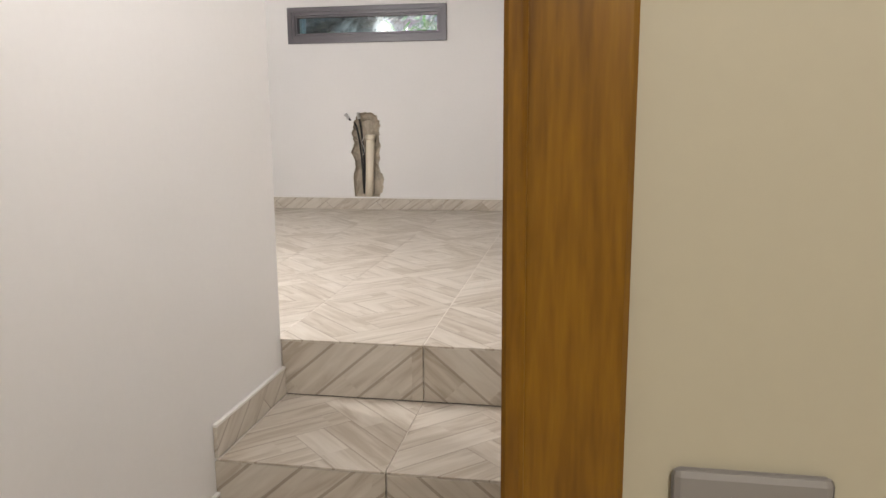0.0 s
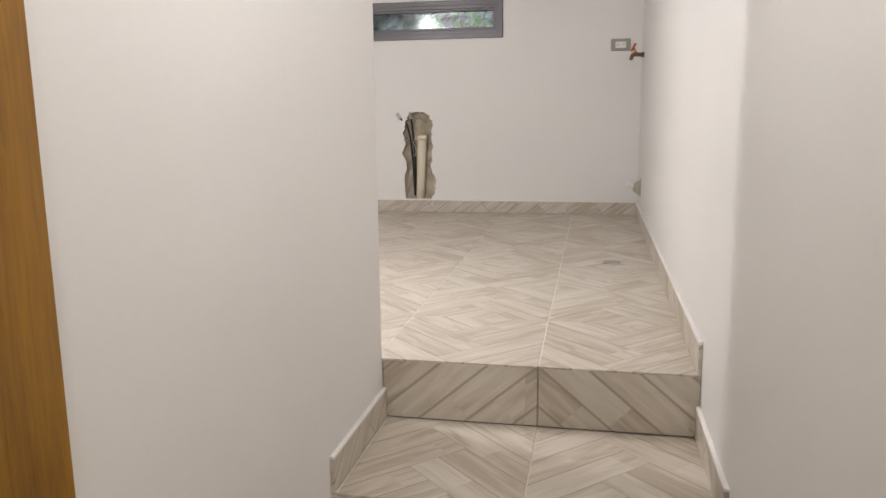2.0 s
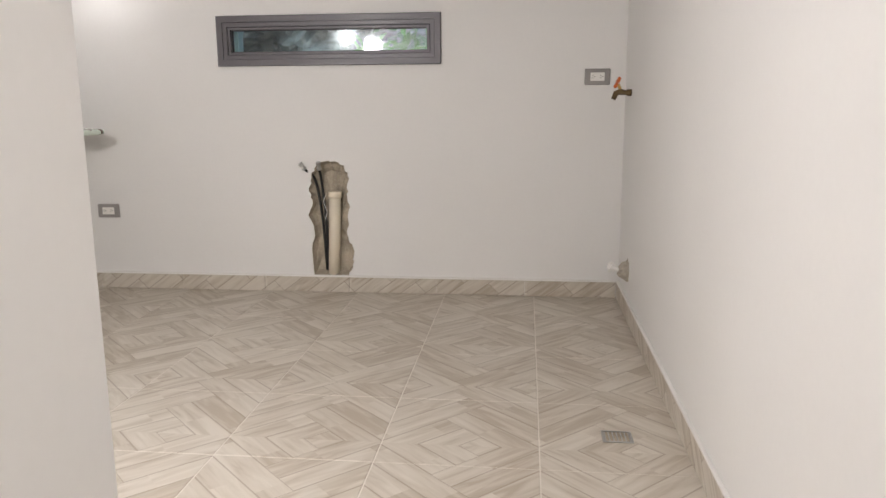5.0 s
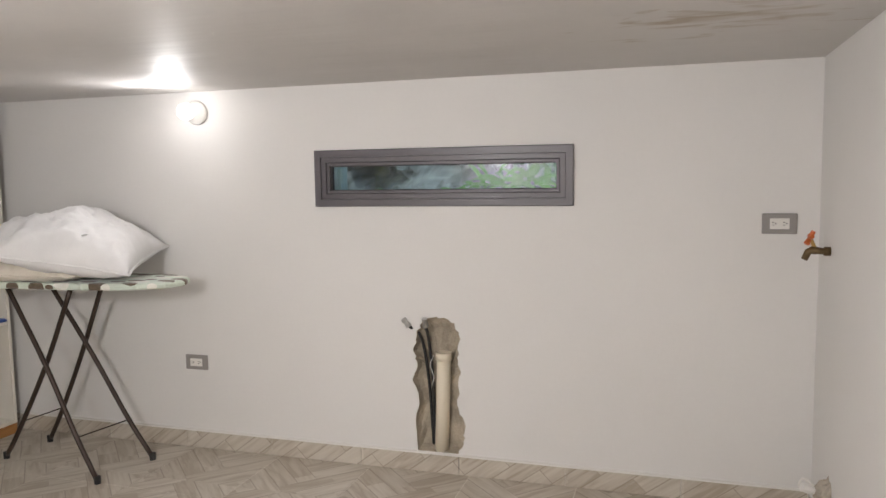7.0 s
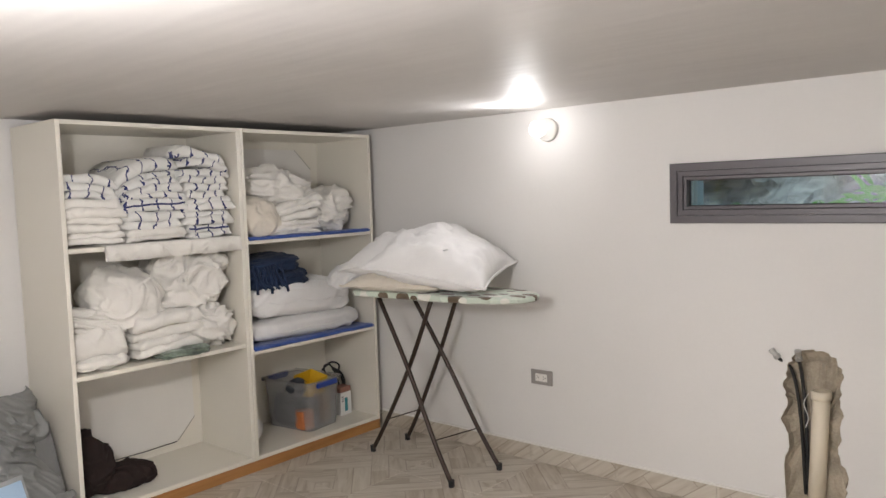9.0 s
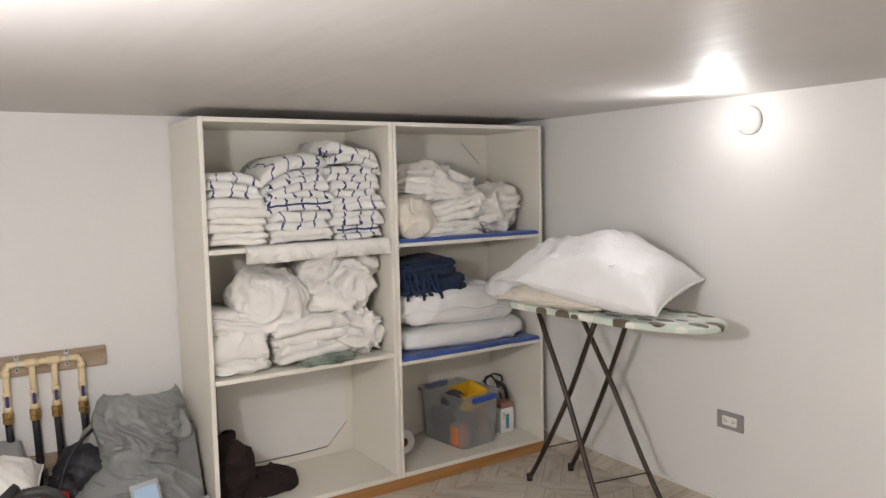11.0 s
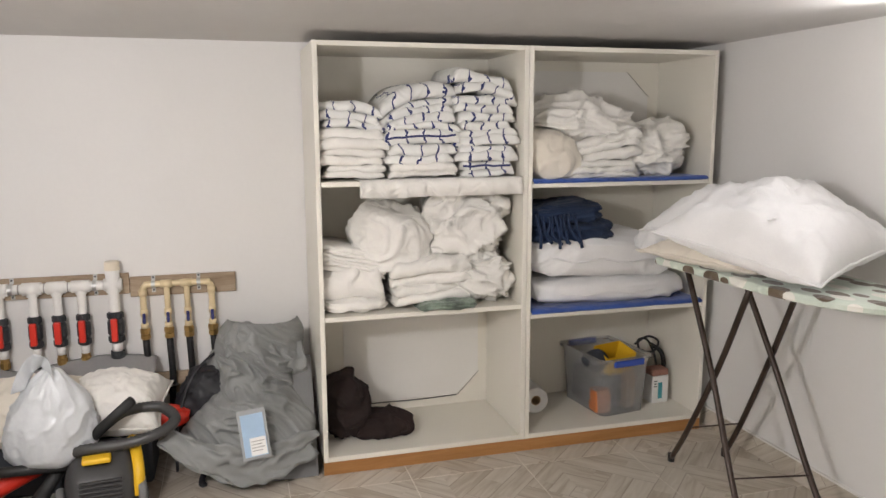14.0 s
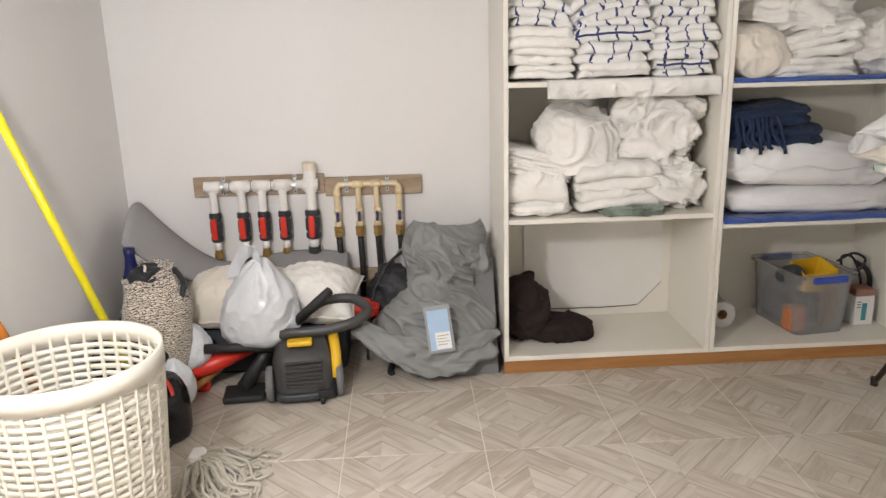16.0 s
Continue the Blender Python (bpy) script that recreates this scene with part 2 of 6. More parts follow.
M_GREYPL = mat("grey_plate_plastic", (0.30, 0.28, 0.265), 0.45, vary=0.03, bump=0.02)
M_WHITEPL = mat("white_plastic", (0.80, 0.78, 0.74), 0.35, vary=0.02, bump=0.02)
M_BRASS = mat("dull_brass", (0.52, 0.34, 0.13), 0.4, metal=1.0, vary=0.15, scale=40)
M_STEEL = mat("galvanised_steel", (0.55, 0.55, 0.54), 0.4, metal=1.0, vary=0.12, scale=40)

# ---- building helpers ----


def thing(name, place, label, category, group="", rz=0):
    ob = new(name)
    ob.matrix_world = pose(*place, 0, 0, rz)
    ob.empty_display_size = 0.05
    return tagged(ob, label, category, group)


def part(name, bm, material, parent, label="", smooth=False):
    me = bpy.data.meshes.new(name)
    bmesh.ops.recalc_face_normals(bm, faces=bm.faces)
    bm.to_mesh(me)
    bm.free()
    for m in material if isinstance(material, (list, tuple)) else (material,):
        me.materials.append(m)
    if smooth:
        me.polygons.foreach_set("use_smooth", [True] * len(me.polygons))
    ob = new(name, me)
    if parent:
        ob.parent = parent
    if label:
        ob["label"] = label
    return ob


def structure(name, bm, material, label, smooth=False):
    return tagged(part(name, bm, material, None, "", smooth), label, name.split("_")[0], "", "structure")


def box(bm, x0, x1, y0, y1, z0, z1, bevel=0.0, m=None, seg=1):
    g = bmesh.ops.create_cube(bm, size=1.0)
    vs = g["verts"]
    for v in vs:
        v.co = Vector(((x0 + x1) / 2 + v.co.x * (x1 - x0), (y0 + y1) / 2 + v.co.y * (y1 - y0), (z0 + z1) / 2 + v.co.z * (z1 - z0)))
    if bevel:
        es = list({e for v in vs for e in v.link_edges})
        r = bmesh.ops.bevel(bm, geom=es, offset=bevel, segments=seg, affect="EDGES", profile=0.5)
        vs = [v for v in r["verts"]] + [v for v in vs if v.is_valid]
        vs = list(set(vs))
    if m is not None:
        bmesh.ops.transform(bm, matrix=m, verts=vs)
    return bm


def boxed(*a, **k):
    return box(bmesh.new(), *a, **k)


def tube(bm, pts, r, n=10, close=False):
    """A round bar swept along points; r is one radius or one for each point."""
    pts = [Vector(p) for p in pts]
    rs = r if isinstance(r, (list, tuple)) else [r] * len(pts)
    rings, prev = [], None
    for i, p in enumerate(pts):
        a = pts[(i - 1) % len(pts)] if close or i else p
        c = pts[(i + 1) % len(pts)] if close or i < len(pts) - 1 else p
        d = (c - a).normalized()
        if prev is None:
            prev = d.orthogonal().normalized()
        side = (prev - d * prev.dot(d)).normalized()
        prev = side
        up = d.cross(side)
        rings.append([bm.verts.new(p + rs[i] * (math.cos(2 * math.pi * j / n) * side + math.sin(2 * math.pi * j / n) * up)) for j in range(n)])
    last = len(rings) if close else len(rings) - 1
    for i in range(last):
        a, c = rings[i], rings[(i + 1) % len(rings)]
        for j in range(n):
            bm.faces.new((a[j], a[(j + 1) % n], c[(j + 1) % n], c[j]))
    if not close:
        bm.faces.new(rings[0][::-1])
        bm.faces.new(rings[-1])
    return bm


def tubed(pts, r, n=10, close=False):
    return tube(bmesh.new(), pts, r, n, close)


def curve_pts(ctrl, k=8):
    """Catmull-Rom points through the control points."""
    c = [Vector(p) for p in ctrl]
    c = [2 * c[0] - c[1]] + c + [2 * c[-1] - c[-2]]
    out = []
    for i in range(1, len(c) - 2):
        for s in range(k):
            t = s / k
            out.append(0.5 * (2 * c[i] + (c[i + 1] - c[i - 1]) * t + (2 * c[i - 1] - 5 * c[i] + 4 * c[i + 1] - c[i + 2]) * t * t + (3 * c[i] - c[i - 1] - 3 * c[i + 1] + c[i + 2]) * t ** 3))
    return out + [c[-2]]


def lathe(bm, prof, n=24, at=(0, 0, 0), axis="Z"):
    """Turned shape from (radius, height) pairs."""
    rings = []
    for r, h in prof:
        ring = []
        for j in range(n):
            a = 2 * math.pi * j / n
            p = (r * math.cos(a), r * math.sin(a), h)
            p = {"Z": p, "X": (p[2], p[0], p[1]), "Y": (p[0], p[2], p[1])}[axis]
            ring.append(bm.verts.new(Vector(p) + Vector(at)))
        rings.append(ring)
    for a, c in zip(rings, rings[1:]):
        for j in range(n):
            bm.faces.new((a[j], a[(j + 1) % n], c[(j + 1) % n], c[j]))
    if prof[0][0] > 1e-4:
        bm.faces.new(rings[0][::-1])
    if prof[-1][0] > 1e-4:
        bm.faces.new(rings[-1])
    return bm


def lathed(prof, n=24, at=(0, 0, 0), axis="Z"):
    return lathe(bmesh.new(), prof, n, at, axis)


# ---- structure ----
CEIL, LEFT, FRONT = 1.642, -4.07, -3.2
STEP_Y, STEP2_Y, STEP3_Y = -3.056, -3.492, -3.93
STAIR_L = -0.833
LOW = -0.51


def sheet_with_holes(bm, outer, holes, y):
    """An upright sheet in the plane of y, with holes cut out; returns the vertex loops."""
    loops, edges = [], []
    for loop in [outer] + holes:
        vs = [bm.verts.new((x, y, z)) for x, z in loop]
        edges += [bm.edges.new((vs[i], vs[(i + 1) % len(vs)])) for i in range(len(vs))]
        loops.append(vs)
    bmesh.ops.triangle_fill(bm, use_beauty=True, edges=edges)
    return loops


def bridge(bm, a, c):
    for i in range(len(a)):
        bm.faces.new((a[i], a[(i + 1) % len(a)], c[(i + 1) % len(c)], c[i]))


def cavity_outline():
    """Ragged outline of the pipe chase chiselled into the plaster."""
    left = [(-1.525, 0.088), (-1.532, 0.2), (-1.515, 0.32), (-1.545, 0.40), (-1.52, 0.46), (-1.535, 0.53), (-1.52, 0.60), (-1.49, 0.655)]
    right = [(-1.42, 0.665), (-1.36, 0.65), (-1.335, 0.6), (-1.34, 0.50), (-1.335, 0.42), (-1.345, 0.30), (-1.318, 0.21), (-1.322, 0.14), (-1.345, 0.088)]
    base = left + right
    out = []
    rnd = random.Random(4)
    for i, (x, z) in enumerate(base):
        x2, z2 = base[(i + 1) % len(base)]
        steps = 5 if i < len(base) - 1 else 1
        for s in range(steps):
            t = s / steps
            j = 0.006 if 0 < i < len(base) - 1 else 0.0
            out.append((x + (x2 - x) * t + rnd.uniform(-j, j), z + (z2 - z) * t + rnd.uniform(-j, j)))
    return out


def build_north_wall():
    bm = bmesh.new()
    win = [(-1.94, 1.155), (-0.892, 1.155), (-0.892, 1.34), (-1.94, 1.34)]
    outer = [(LEFT - 0.15, -0.2), (0.15, -0.2), (0.15, CEIL + 0.1), (LEFT - 0.15, CEIL + 0.1)]
    cav = cavity_outline()
    f = sheet_with_holes(bm, outer, [win, cav], 0.0)
    k = sheet_with_holes(bm, outer, [win], 0.16)
    bridge(bm, f[0], k[0])
    bridge(bm, f[1], k[1])
    structure("wall_north", bm, M_WALL, "white painted plaster wall with a slot window")
    # rough recess behind the ragged edge
    bm = bmesh.new()
    n = len(cav)
    cx, cz = -1.43, 0.38
    rings = []
    for d, s in ((0.0, 1.0), (0.02, 0.985), (0.04, 0.95), (0.055, 0.8), (0.062, 0.5), (0.065, 0.2)):
        ring = []
        for x, z in cav:
            p = Vector((cx + (x - cx) * s, d, cz + (z - cz) * s))
            if d:
                p += Vector((0.006, 0.016, 0.006)) * noise.noise(p * 22) + Vector((0, 0.006, 0)) * noise.noise(p * 70)
            ring.append(bm.verts.new(p))
        rings.append(ring)
    for a, c in zip(rings, rings[1:]):
        bridge(bm, a, c)
    bm.faces.new(rings[-1])
    structure("wall_cavity", bm, M_CONCRETE, "rough broken concrete pipe chase in the wall")


build_north_wall()
# right wall runs from the window wall down the stairs to the doorway
structure("wall_east", boxed(0, 0.15, -4.37, 0.0, -0.7, CEIL + 0.1), M_WALL, "plain white painted plaster wall beside the stairs")
structure("wall_west", boxed(LEFT - 0.15, LEFT, FRONT, 0.0, -0.2, CEIL + 0.1), M_WALL, "white painted plaster wall behind the shelves")
structure("wall_south", boxed(LEFT - 0.15, -0.985, FRONT - 0.15, FRONT, -0.7, CEIL + 0.1), M_WALL, "white painted plaster wall")
structure("wall_stair", boxed(-0.985, STAIR_L, -4.37, STEP_Y, -0.7, CEIL + 0.1, 0.004), M_WALL, "white painted plaster wall beside the stairs")
structure("ceiling", boxed(LEFT - 0.15, 0.15, -4.37, 0.16, CEIL, CEIL + 0.12), M_CEIL, "low white enamel ceiling with ripples and damp stains")

# doorway wall between hall and stairs, and the hall around the walker
DOOR_L, DOOR_R, DOOR_TOP = -0.760, -0.038, LOW + 2.03
HALL_Y0, HALL_Y1 = -4.53, -4.37
bm = bmesh.new()
box(bm, -2.2, DOOR_L - 0.022, HALL_Y0, HALL_Y1, LOW - 0.1, 1.9)
box(bm, DOOR_R + 0.022, 1.6, HALL_Y0, HALL_Y1, LOW - 0.1, 1.9)
box(bm, DOOR_L - 0.022, DOOR_R + 0.022, HALL_Y0, HALL_Y1, DOOR_TOP + 0.022, 1.9)
structure("wall_doorway", bm, M_HALL, "olive cream painted wall around a doorway")
structure("wall_hall_east", boxed(1.6, 1.7, -7.6, HALL_Y1, LOW - 0.1, 1.9), M_HALL, "olive cream painted hall wall")
structure("wall_hall_west", boxed(-2.3, -2.2, -7.6, HALL_Y1, LOW - 0.1, 1.9), M_HALL, "olive cream painted hall wall")
structure("wall_hall_south", boxed(-2.3, 1.7, -7.7, -7.6, LOW - 0.1, 1.9), M_HALL, "olive cream painted hall wall")
structure("ceiling_hall", boxed(-2.3, 1.7, -7.7, HALL_Y1, 1.9, 2.0), M_WALL, "plain white hall ceiling")

frame_ob = tagged(new("door_1"), "varnished brown wooden door frame with moulded casing", "door frame", "", "structure")


def casing(x0, x1, inner):
    """Moulded upright: flat board with a bead at the opening and a step at the edge."""
    bm = bmesh.new()
    s = 1 if inner > x0 else -1
    box(bm, x0, x1, HALL_Y0 - 0.018, HALL_Y0 - 0.001, LOW, DOOR_TOP + 0.09, 0.004)
    a, b_ = (inner - s * 0.016, inner) if s > 0 else (inner, inner + 0.016)
    box(bm, a, b_, HALL_Y0 - 0.026, HALL_Y0 - 0.0175, LOW, DOOR_TOP + 0.016, 0.0035)
    return bm


part("casing", casing(DOOR_R - 0.002, DOOR_R + 0.084, DOOR_R - 0.002), M_DOORWOOD, frame_ob)
part("casing", casing(DOOR_L - 0.088, DOOR_L + 0.002, DOOR_L + 0.002), M_DOORWOOD, frame_ob)
part("head_casing", boxed(DOOR_L + 0.0025, DOOR_R - 0.0025, HALL_Y0 - 0.018, HALL_Y0 - 0.001, DOOR_TOP - 0.002, DOOR_TOP + 0.088, 0.004), M_DOORWOOD, frame_ob)
part("jamb", boxed(DOOR_R, DOOR_R + 0.02, HALL_Y0, HALL_Y1 + 0.004, LOW, DOOR_TOP, 0.002), M_DOORWOOD, frame_ob)
part("jamb", boxed(DOOR_L - 0.02, DOOR_L, HALL_Y0, HALL_Y1 + 0.004, LOW, DOOR_TOP, 0.002), M_DOORWOOD, frame_ob)
part("door_stop", boxed(DOOR_R - 0.004, DOOR_R - 0.0005, HALL_Y0 + 0.045, HALL_Y0 + 0.085, LOW, DOOR_TOP - 0.021, 0.002), M_DOORWOOD, frame_ob)
part("door_stop", boxed(DOOR_L + 0.0005, DOOR_L + 0.004, HALL_Y0 + 0.045, HALL_Y0 + 0.085, LOW, DOOR_TOP - 0.021, 0.002), M_DOORWOOD, frame_ob)
part("head_jamb", boxed(DOOR_L - 0.02, DOOR_R + 0.02, HALL_Y0, HALL_Y1 + 0.004, DOOR_TOP + 0.001, DOOR_TOP + 0.02, 0.002), M_DOORWOOD, frame_ob)

# floors: bed of grout with tiles laid on it
bm = boxed(LEFT, -0.985, FRONT, 0, -0.10, -0.0012)
box(bm, -0.985, 0, STEP_Y + 0.0125, 0, -0.10, -0.0012)
floor = structure("floor", bm, M_GROUT, "wood-look ceramic tile floor with diamond plank print")
stairs = structure("stairs", boxed(STAIR_L, 0, STEP2_Y + 0.0125, STEP_Y + 0.0115, LOW, -0.171), M_GROUT, "three tiled steps with wood-look plank print")
floor_low = structure("floor_hall", boxed(-2.2, 1.6, -7.6, STEP3_Y + 0.012, LOW - 0.1, LOW - 0.003), M_GROUT, "wood-look ceramic tile floor of the hall")
part("stair_core", boxed(STAIR_L, 0, STEP3_Y + 0.012, STEP2_Y + 0.012, LOW - 0.1, -0.341), M_GROUT, stairs)
part("floor_lip", boxed(STAIR_L, 0, STEP_Y + 0.0125, STEP_Y + 0.1, -0.168, -0.101), M_GROUT, stairs)

# ---- shelf unit ----
SX, SB = -3.632, -4.055
shelf_unit = thing("shelf_unit", (0, 0, 0), "tall cream melamine open shelf unit on a brown wooden plinth", "shelf")
SY0, SYM, SY1, STOP = -1.692, -0.882, -0.062, 1.606
T = 0.018
for y in (SY0, SYM - 0.0195, SYM + 0.0005, SY1 - T):
    part("side_panel", boxed(SB, SX, y, y + T, 0.052, STOP, 0.0012), M_MELAMINE, shelf_unit)
for y0, y1, zs in ((SY0 + T, SYM - 0.02, (1.094, 0.596)), (SYM + 0.019, SY1 - T, (1.072, 0.553))):
    part("top_panel", boxed(SB, SX, y0 + 0.0005, y1 - 0.0005, STOP - T, STOP - 0.0005, 0.0012), M_MELAMINE, shelf_unit)
    part("bottom_panel", boxed(SB, SX, y0 + 0.0005, y1 - 0.0005, 0.0525, 0.072, 0.0012), M_MELAMINE, shelf_unit)
    for z in zs:
        part("shelf", boxed(SB + 0.006, SX - 0.002, y0 + 0.0005, y1 - 0.0005, z, z + T, 0.0012), M_MELAMINE, shelf_unit)
    part("back_panel", boxed(SB - 0.006, SB - 0.0005, y0 - T, y1 + T, 0.053, STOP - 0.001), M_MELAMINE, shelf_unit)
part("plinth", boxed(SX - 0.022, SX - 0.004, SY0, SY1, 0.0, 0.0515, 0.001), M_PLINTH, shelf_unit, "orange-brown wooden plinth")

# ---- window and what lies outside ----
window = tagged(new("window_1"), "long low slot window in a grey aluminium frame", "window", "", "structure")
WX0, WX1, WZ0, WZ1 = -1.966, -0.866, 1.128, 1.366


def ring_frame(bm, x0, x1, z0, z1, w, y0, y1, bevel=0.003):
    """Four mitred bars round an opening."""
    o = [(x0, z0), (x1, z0), (x1, z1), (x0, z1)]
    i = [(x0 + w, z0 + w), (x1 - w, z0 + w), (x1 - w, z1 - w), (x0 + w, z1 - w)]
    vs = [[bm.verts.new((x, y, z)) for x, z in loop] for loop, y in ((o, y1), (o, y0 + bevel), ([(a + (bevel if a == x0 else -bevel), b + (bevel if b == z0 else -bevel)) for a, b in o], y0), (i, y0), (i, y1))]
    for a, c in zip(vs, vs[1:] + vs[:1]):
        bridge(bm, a, c)
    return bm


part("window_frame", ring_frame(bmesh.new(), WX0, WX1, WZ0, WZ1, 0.030, -0.016, -0.0005), M_ALU, window)
part("window_frame", ring_frame(bmesh.new(), WX0 + 0.0305, WX1 - 0.0305, WZ0 + 0.0305, WZ1 - 0.0305, 0.021, -0.010, 0.05, 0.002), M_ALU, window)
part("sash", ring_frame(bmesh.new(), WX0 + 0.052, WX1 - 0.052, WZ0 + 0.052, WZ1 - 0.052, 0.014, -0.004, 0.045, 0.004), M_ALU, window)
part("gasket", ring_frame(bmesh.new(), WX0 + 0.0662, WX1 - 0.0662, WZ0 + 0.0662, WZ1 - 0.0662, 0.004, 0.018, 0.03, 0.001), M_DARK, window)
M_GLASS = mat("window_glass", (0.78, 0.97, 0.97), 0.02, vary=0.0, bump=0, glass=1.0)
pane = part("pane", boxed(WX0 + 0.067, WX1 - 0.067, 0.022, 0.027, WZ0 + 0.067, WZ1 - 0.067), M_GLASS, window)
pane.visible_shadow = False
M_POST = mat("pale_outside_post", (0.55, 0.66, 0.68), 0.7, vary=0.05)
structure("wall_outside_post", boxed(-2.1, -1.925, 0.17, 0.24, -0.2, 1.9, 0.004), M_POST, "pale painted post outside the window")

M_ROCK = mat("wet_grey_rock", (0.21, 0.23, 0.23), 0.7, vary=0.9, scale=14, fine=60, bump=1.0)


def build_bank():
    """Rocky bank close behind the window, leaning back."""
    bm = bmesh.new()
    nx, nz = 200, 100
    grid = []
    for i in range(nx + 1):
        row = []
        for j in range(nz + 1):
            x, z = -4.2 + 6.0 * i / nx, -0.3 + 3.4 * j / nz
            p = Vector((x, 0.75 + 0.30 * (z - 1.0), z))
            q = Vector((x * 1.9, 0, z * 4.6))
            d = 0.26 * noise.noise(q * 1.4) + 0.20 * noise.noise(q * 3.3) + 0.10 * abs(noise.noise(q * 8)) + 0.05 * noise.noise(q * 19)
            row.append(bm.verts.new(p + Vector((0, d, 0.3 * d))))
        grid.append(row)
    for i in range(nx):
        for j in range(nz):
            bm.faces.new((grid[i][j], grid[i + 1][j], grid[i + 1][j + 1], grid[i][j + 1]))
    return tagged(part("rock_bank", bm, M_ROCK, None, "", False), "wet grey rocky bank outside the window", "rock", "", "structure")


build_bank()
structure("ground", boxed(-60, 60, 0.17, 60, -0.4, -0.21), M_ROCK, "bare dark ground outside")
M_LEAF = mat("fresh_green_leaf", (0.11, 0.36, 0.06), 0.5, vary=0.4, scale=15, bump=0.05)
M_LEAF2 = mat("pale_round_leaf", (0.16, 0.34, 0.17), 0.5, vary=0.3, scale=15, bump=0.05)


def leaf(bm, base, way, length, width, bend, rnd):
    way = way.normalized()
    side = way.cross(Vector((0, 1, 0.2))).normalized()
    prev = None
    for i in range(6):
        t = i / 5
        w = width * math.sin(math.pi * min(1, 0.1 + 0.9 * t)) * 0.5
        c = base + way * length * t + Vector((0, -0.3, -1)) * bend * t * t
        pair = (bm.verts.new(c - side * w), bm.verts.new(c + side * w + Vector((0, 0.003, 0))))
        if prev:
            bm.faces.new((prev[0], prev[1], pair[1], pair[0]))
        prev = pair


def plant(x, z, n, length, width, seed, material, label):
    rnd = random.Random(seed)
    ob = thing("bank_plant", (x, 0.55, z), label, "plant", "plants on the bank")
    for _ in range(n):
        bm = bmesh.new()
        way = Vector((rnd.uniform(-1, 1), rnd.uniform(-0.7, 0.1), rnd.uniform(-0.2, 1)))
        base = Vector((rnd.uniform(-0.12, 0.12), rnd.uniform(0, 0.1), rnd.uniform(-0.06, 0.06)))
        leaf(bm, base, way, length * rnd.uniform(0.6, 1.2), width * rnd.uniform(0.7, 1.2), 0.05, rnd)
        part("leaf", bm, material, ob)


plant(-1.24, 1.20, 26, 0.16, 0.022, 1, M_LEAF, "bright green strap-leaved plant on the rock bank")
plant(-1.08, 1.22, 26, 0.20, 0.028, 2, M_LEAF, "bright green strap-leaved plant on the rock bank")
plant(-1.18, 1.30, 14, 0.07, 0.05, 3, M_LEAF2, "pale round-leaved plant on the rock bank")
plant(-0.98, 1.27, 12, 0.07, 0.055, 4, M_LEAF2, "pale round-leaved plant on the rock bank")
plant(-1.45, 1.14, 18, 0.10, 0.02, 5, M_LEAF, "small green plant on the rock bank")
plant(-0.62, 1.34, 20, 0.13, 0.022, 6, M_LEAF, "green plant on the rock bank")
plant(-2.0, 1.14, 14, 0.08, 0.02, 7, M_LEAF2, "small pale plant on the rock bank")

# ---- fittings on the window wall ----
drain_pipe = thing("waste_pipe", (-1.428, 0.03, 0.084), "cream plastic waste pipe stub in a broken wall chase", "pipe")
part("pipe", tubed([(0.0, 0, 0), (0.008, 0.0, 0.2), (0.016, 0, 0.405)], 0.030, 20), M_PVC, drain_pipe, "", True)
part("socket", lathed([(0.026, 0.395), (0.035, 0.397), (0.036, 0.425), (0.027, 0.43), (0.025, 0.41)], 20, (0.016, 0, 0)), M_PVC, drain_pipe, "", True)
part("tie_wire", tubed(curve_pts([(-0.02, -0.03, 0.42), (-0.035, -0.034, 0.38), (-0.02, -0.033, 0.33), (-0.03, -0.03, 0.29)]), 0.0018, 6), M_WHITEPVC, drain_pipe)
water_stubs = thing("water_stubs", (-1.48, 0.03, 0.09), "two black water pipes with metal end fittings", "pipe")
for dx, lean in ((0.0, 0.0), (-0.018, -0.055)):
    part("supply_pipe", tubed(curve_pts([(dx * 0.5 + 0.02, 0.02, 0), (dx + 0.012, 0.015, 0.3), (dx + lean * 0.25, 0.0, 0.48), (dx + lean, -0.035, 0.535)]), 0.0065, 10), M_DARK, water_stubs, "", True)
    e = Vector((dx + lean, -0.035, 0.535))
    w = Vector((lean * 0.6, -0.02, 0.05)).normalized()
    part("fitting", tubed([e, e + w * 0.012, e + w * 0.013, e + w * 0.026, e + w * 0.027, e + w * 0.04], [0.013, 0.013, 0.010, 0.010, 0.0125, 0.0125], 8), M_STEEL, water_stubs)


def socket_plate(x, z, w, h, label, slots=True, y=0.0, flip=1):
    ob = thing("wall_socket", (x, y, z), label, "socket", "wall sockets")
    part("plate", boxed(-w / 2, w / 2, -0.009, -0.0005, -h / 2, h / 2, 0.004, seg=2), M_GREYPL, ob)
    part("insert", boxed(-w * 0.275, w * 0.275, -0.0115, -0.0092, -h * 0.26, h * 0.26, 0.001), M_WHITEPL, ob, "white insert with pin slots")
    for s in (-1, 1):
        c = s * w * 0.155
        for k, (dx, dz, a, b2) in enumerate(((-0.004, 0.005, 0.0035, 0.0011), (-0.004, -0.005, 0.0035, 0.0011), (0.005, 0, 0.002, 0.002))):
            part("pin_slot", boxed(c + dx - a, c + dx + a, -0.0122, -0.0116, dz - b2, dz + b2), M_DARK, ob)
    return ob


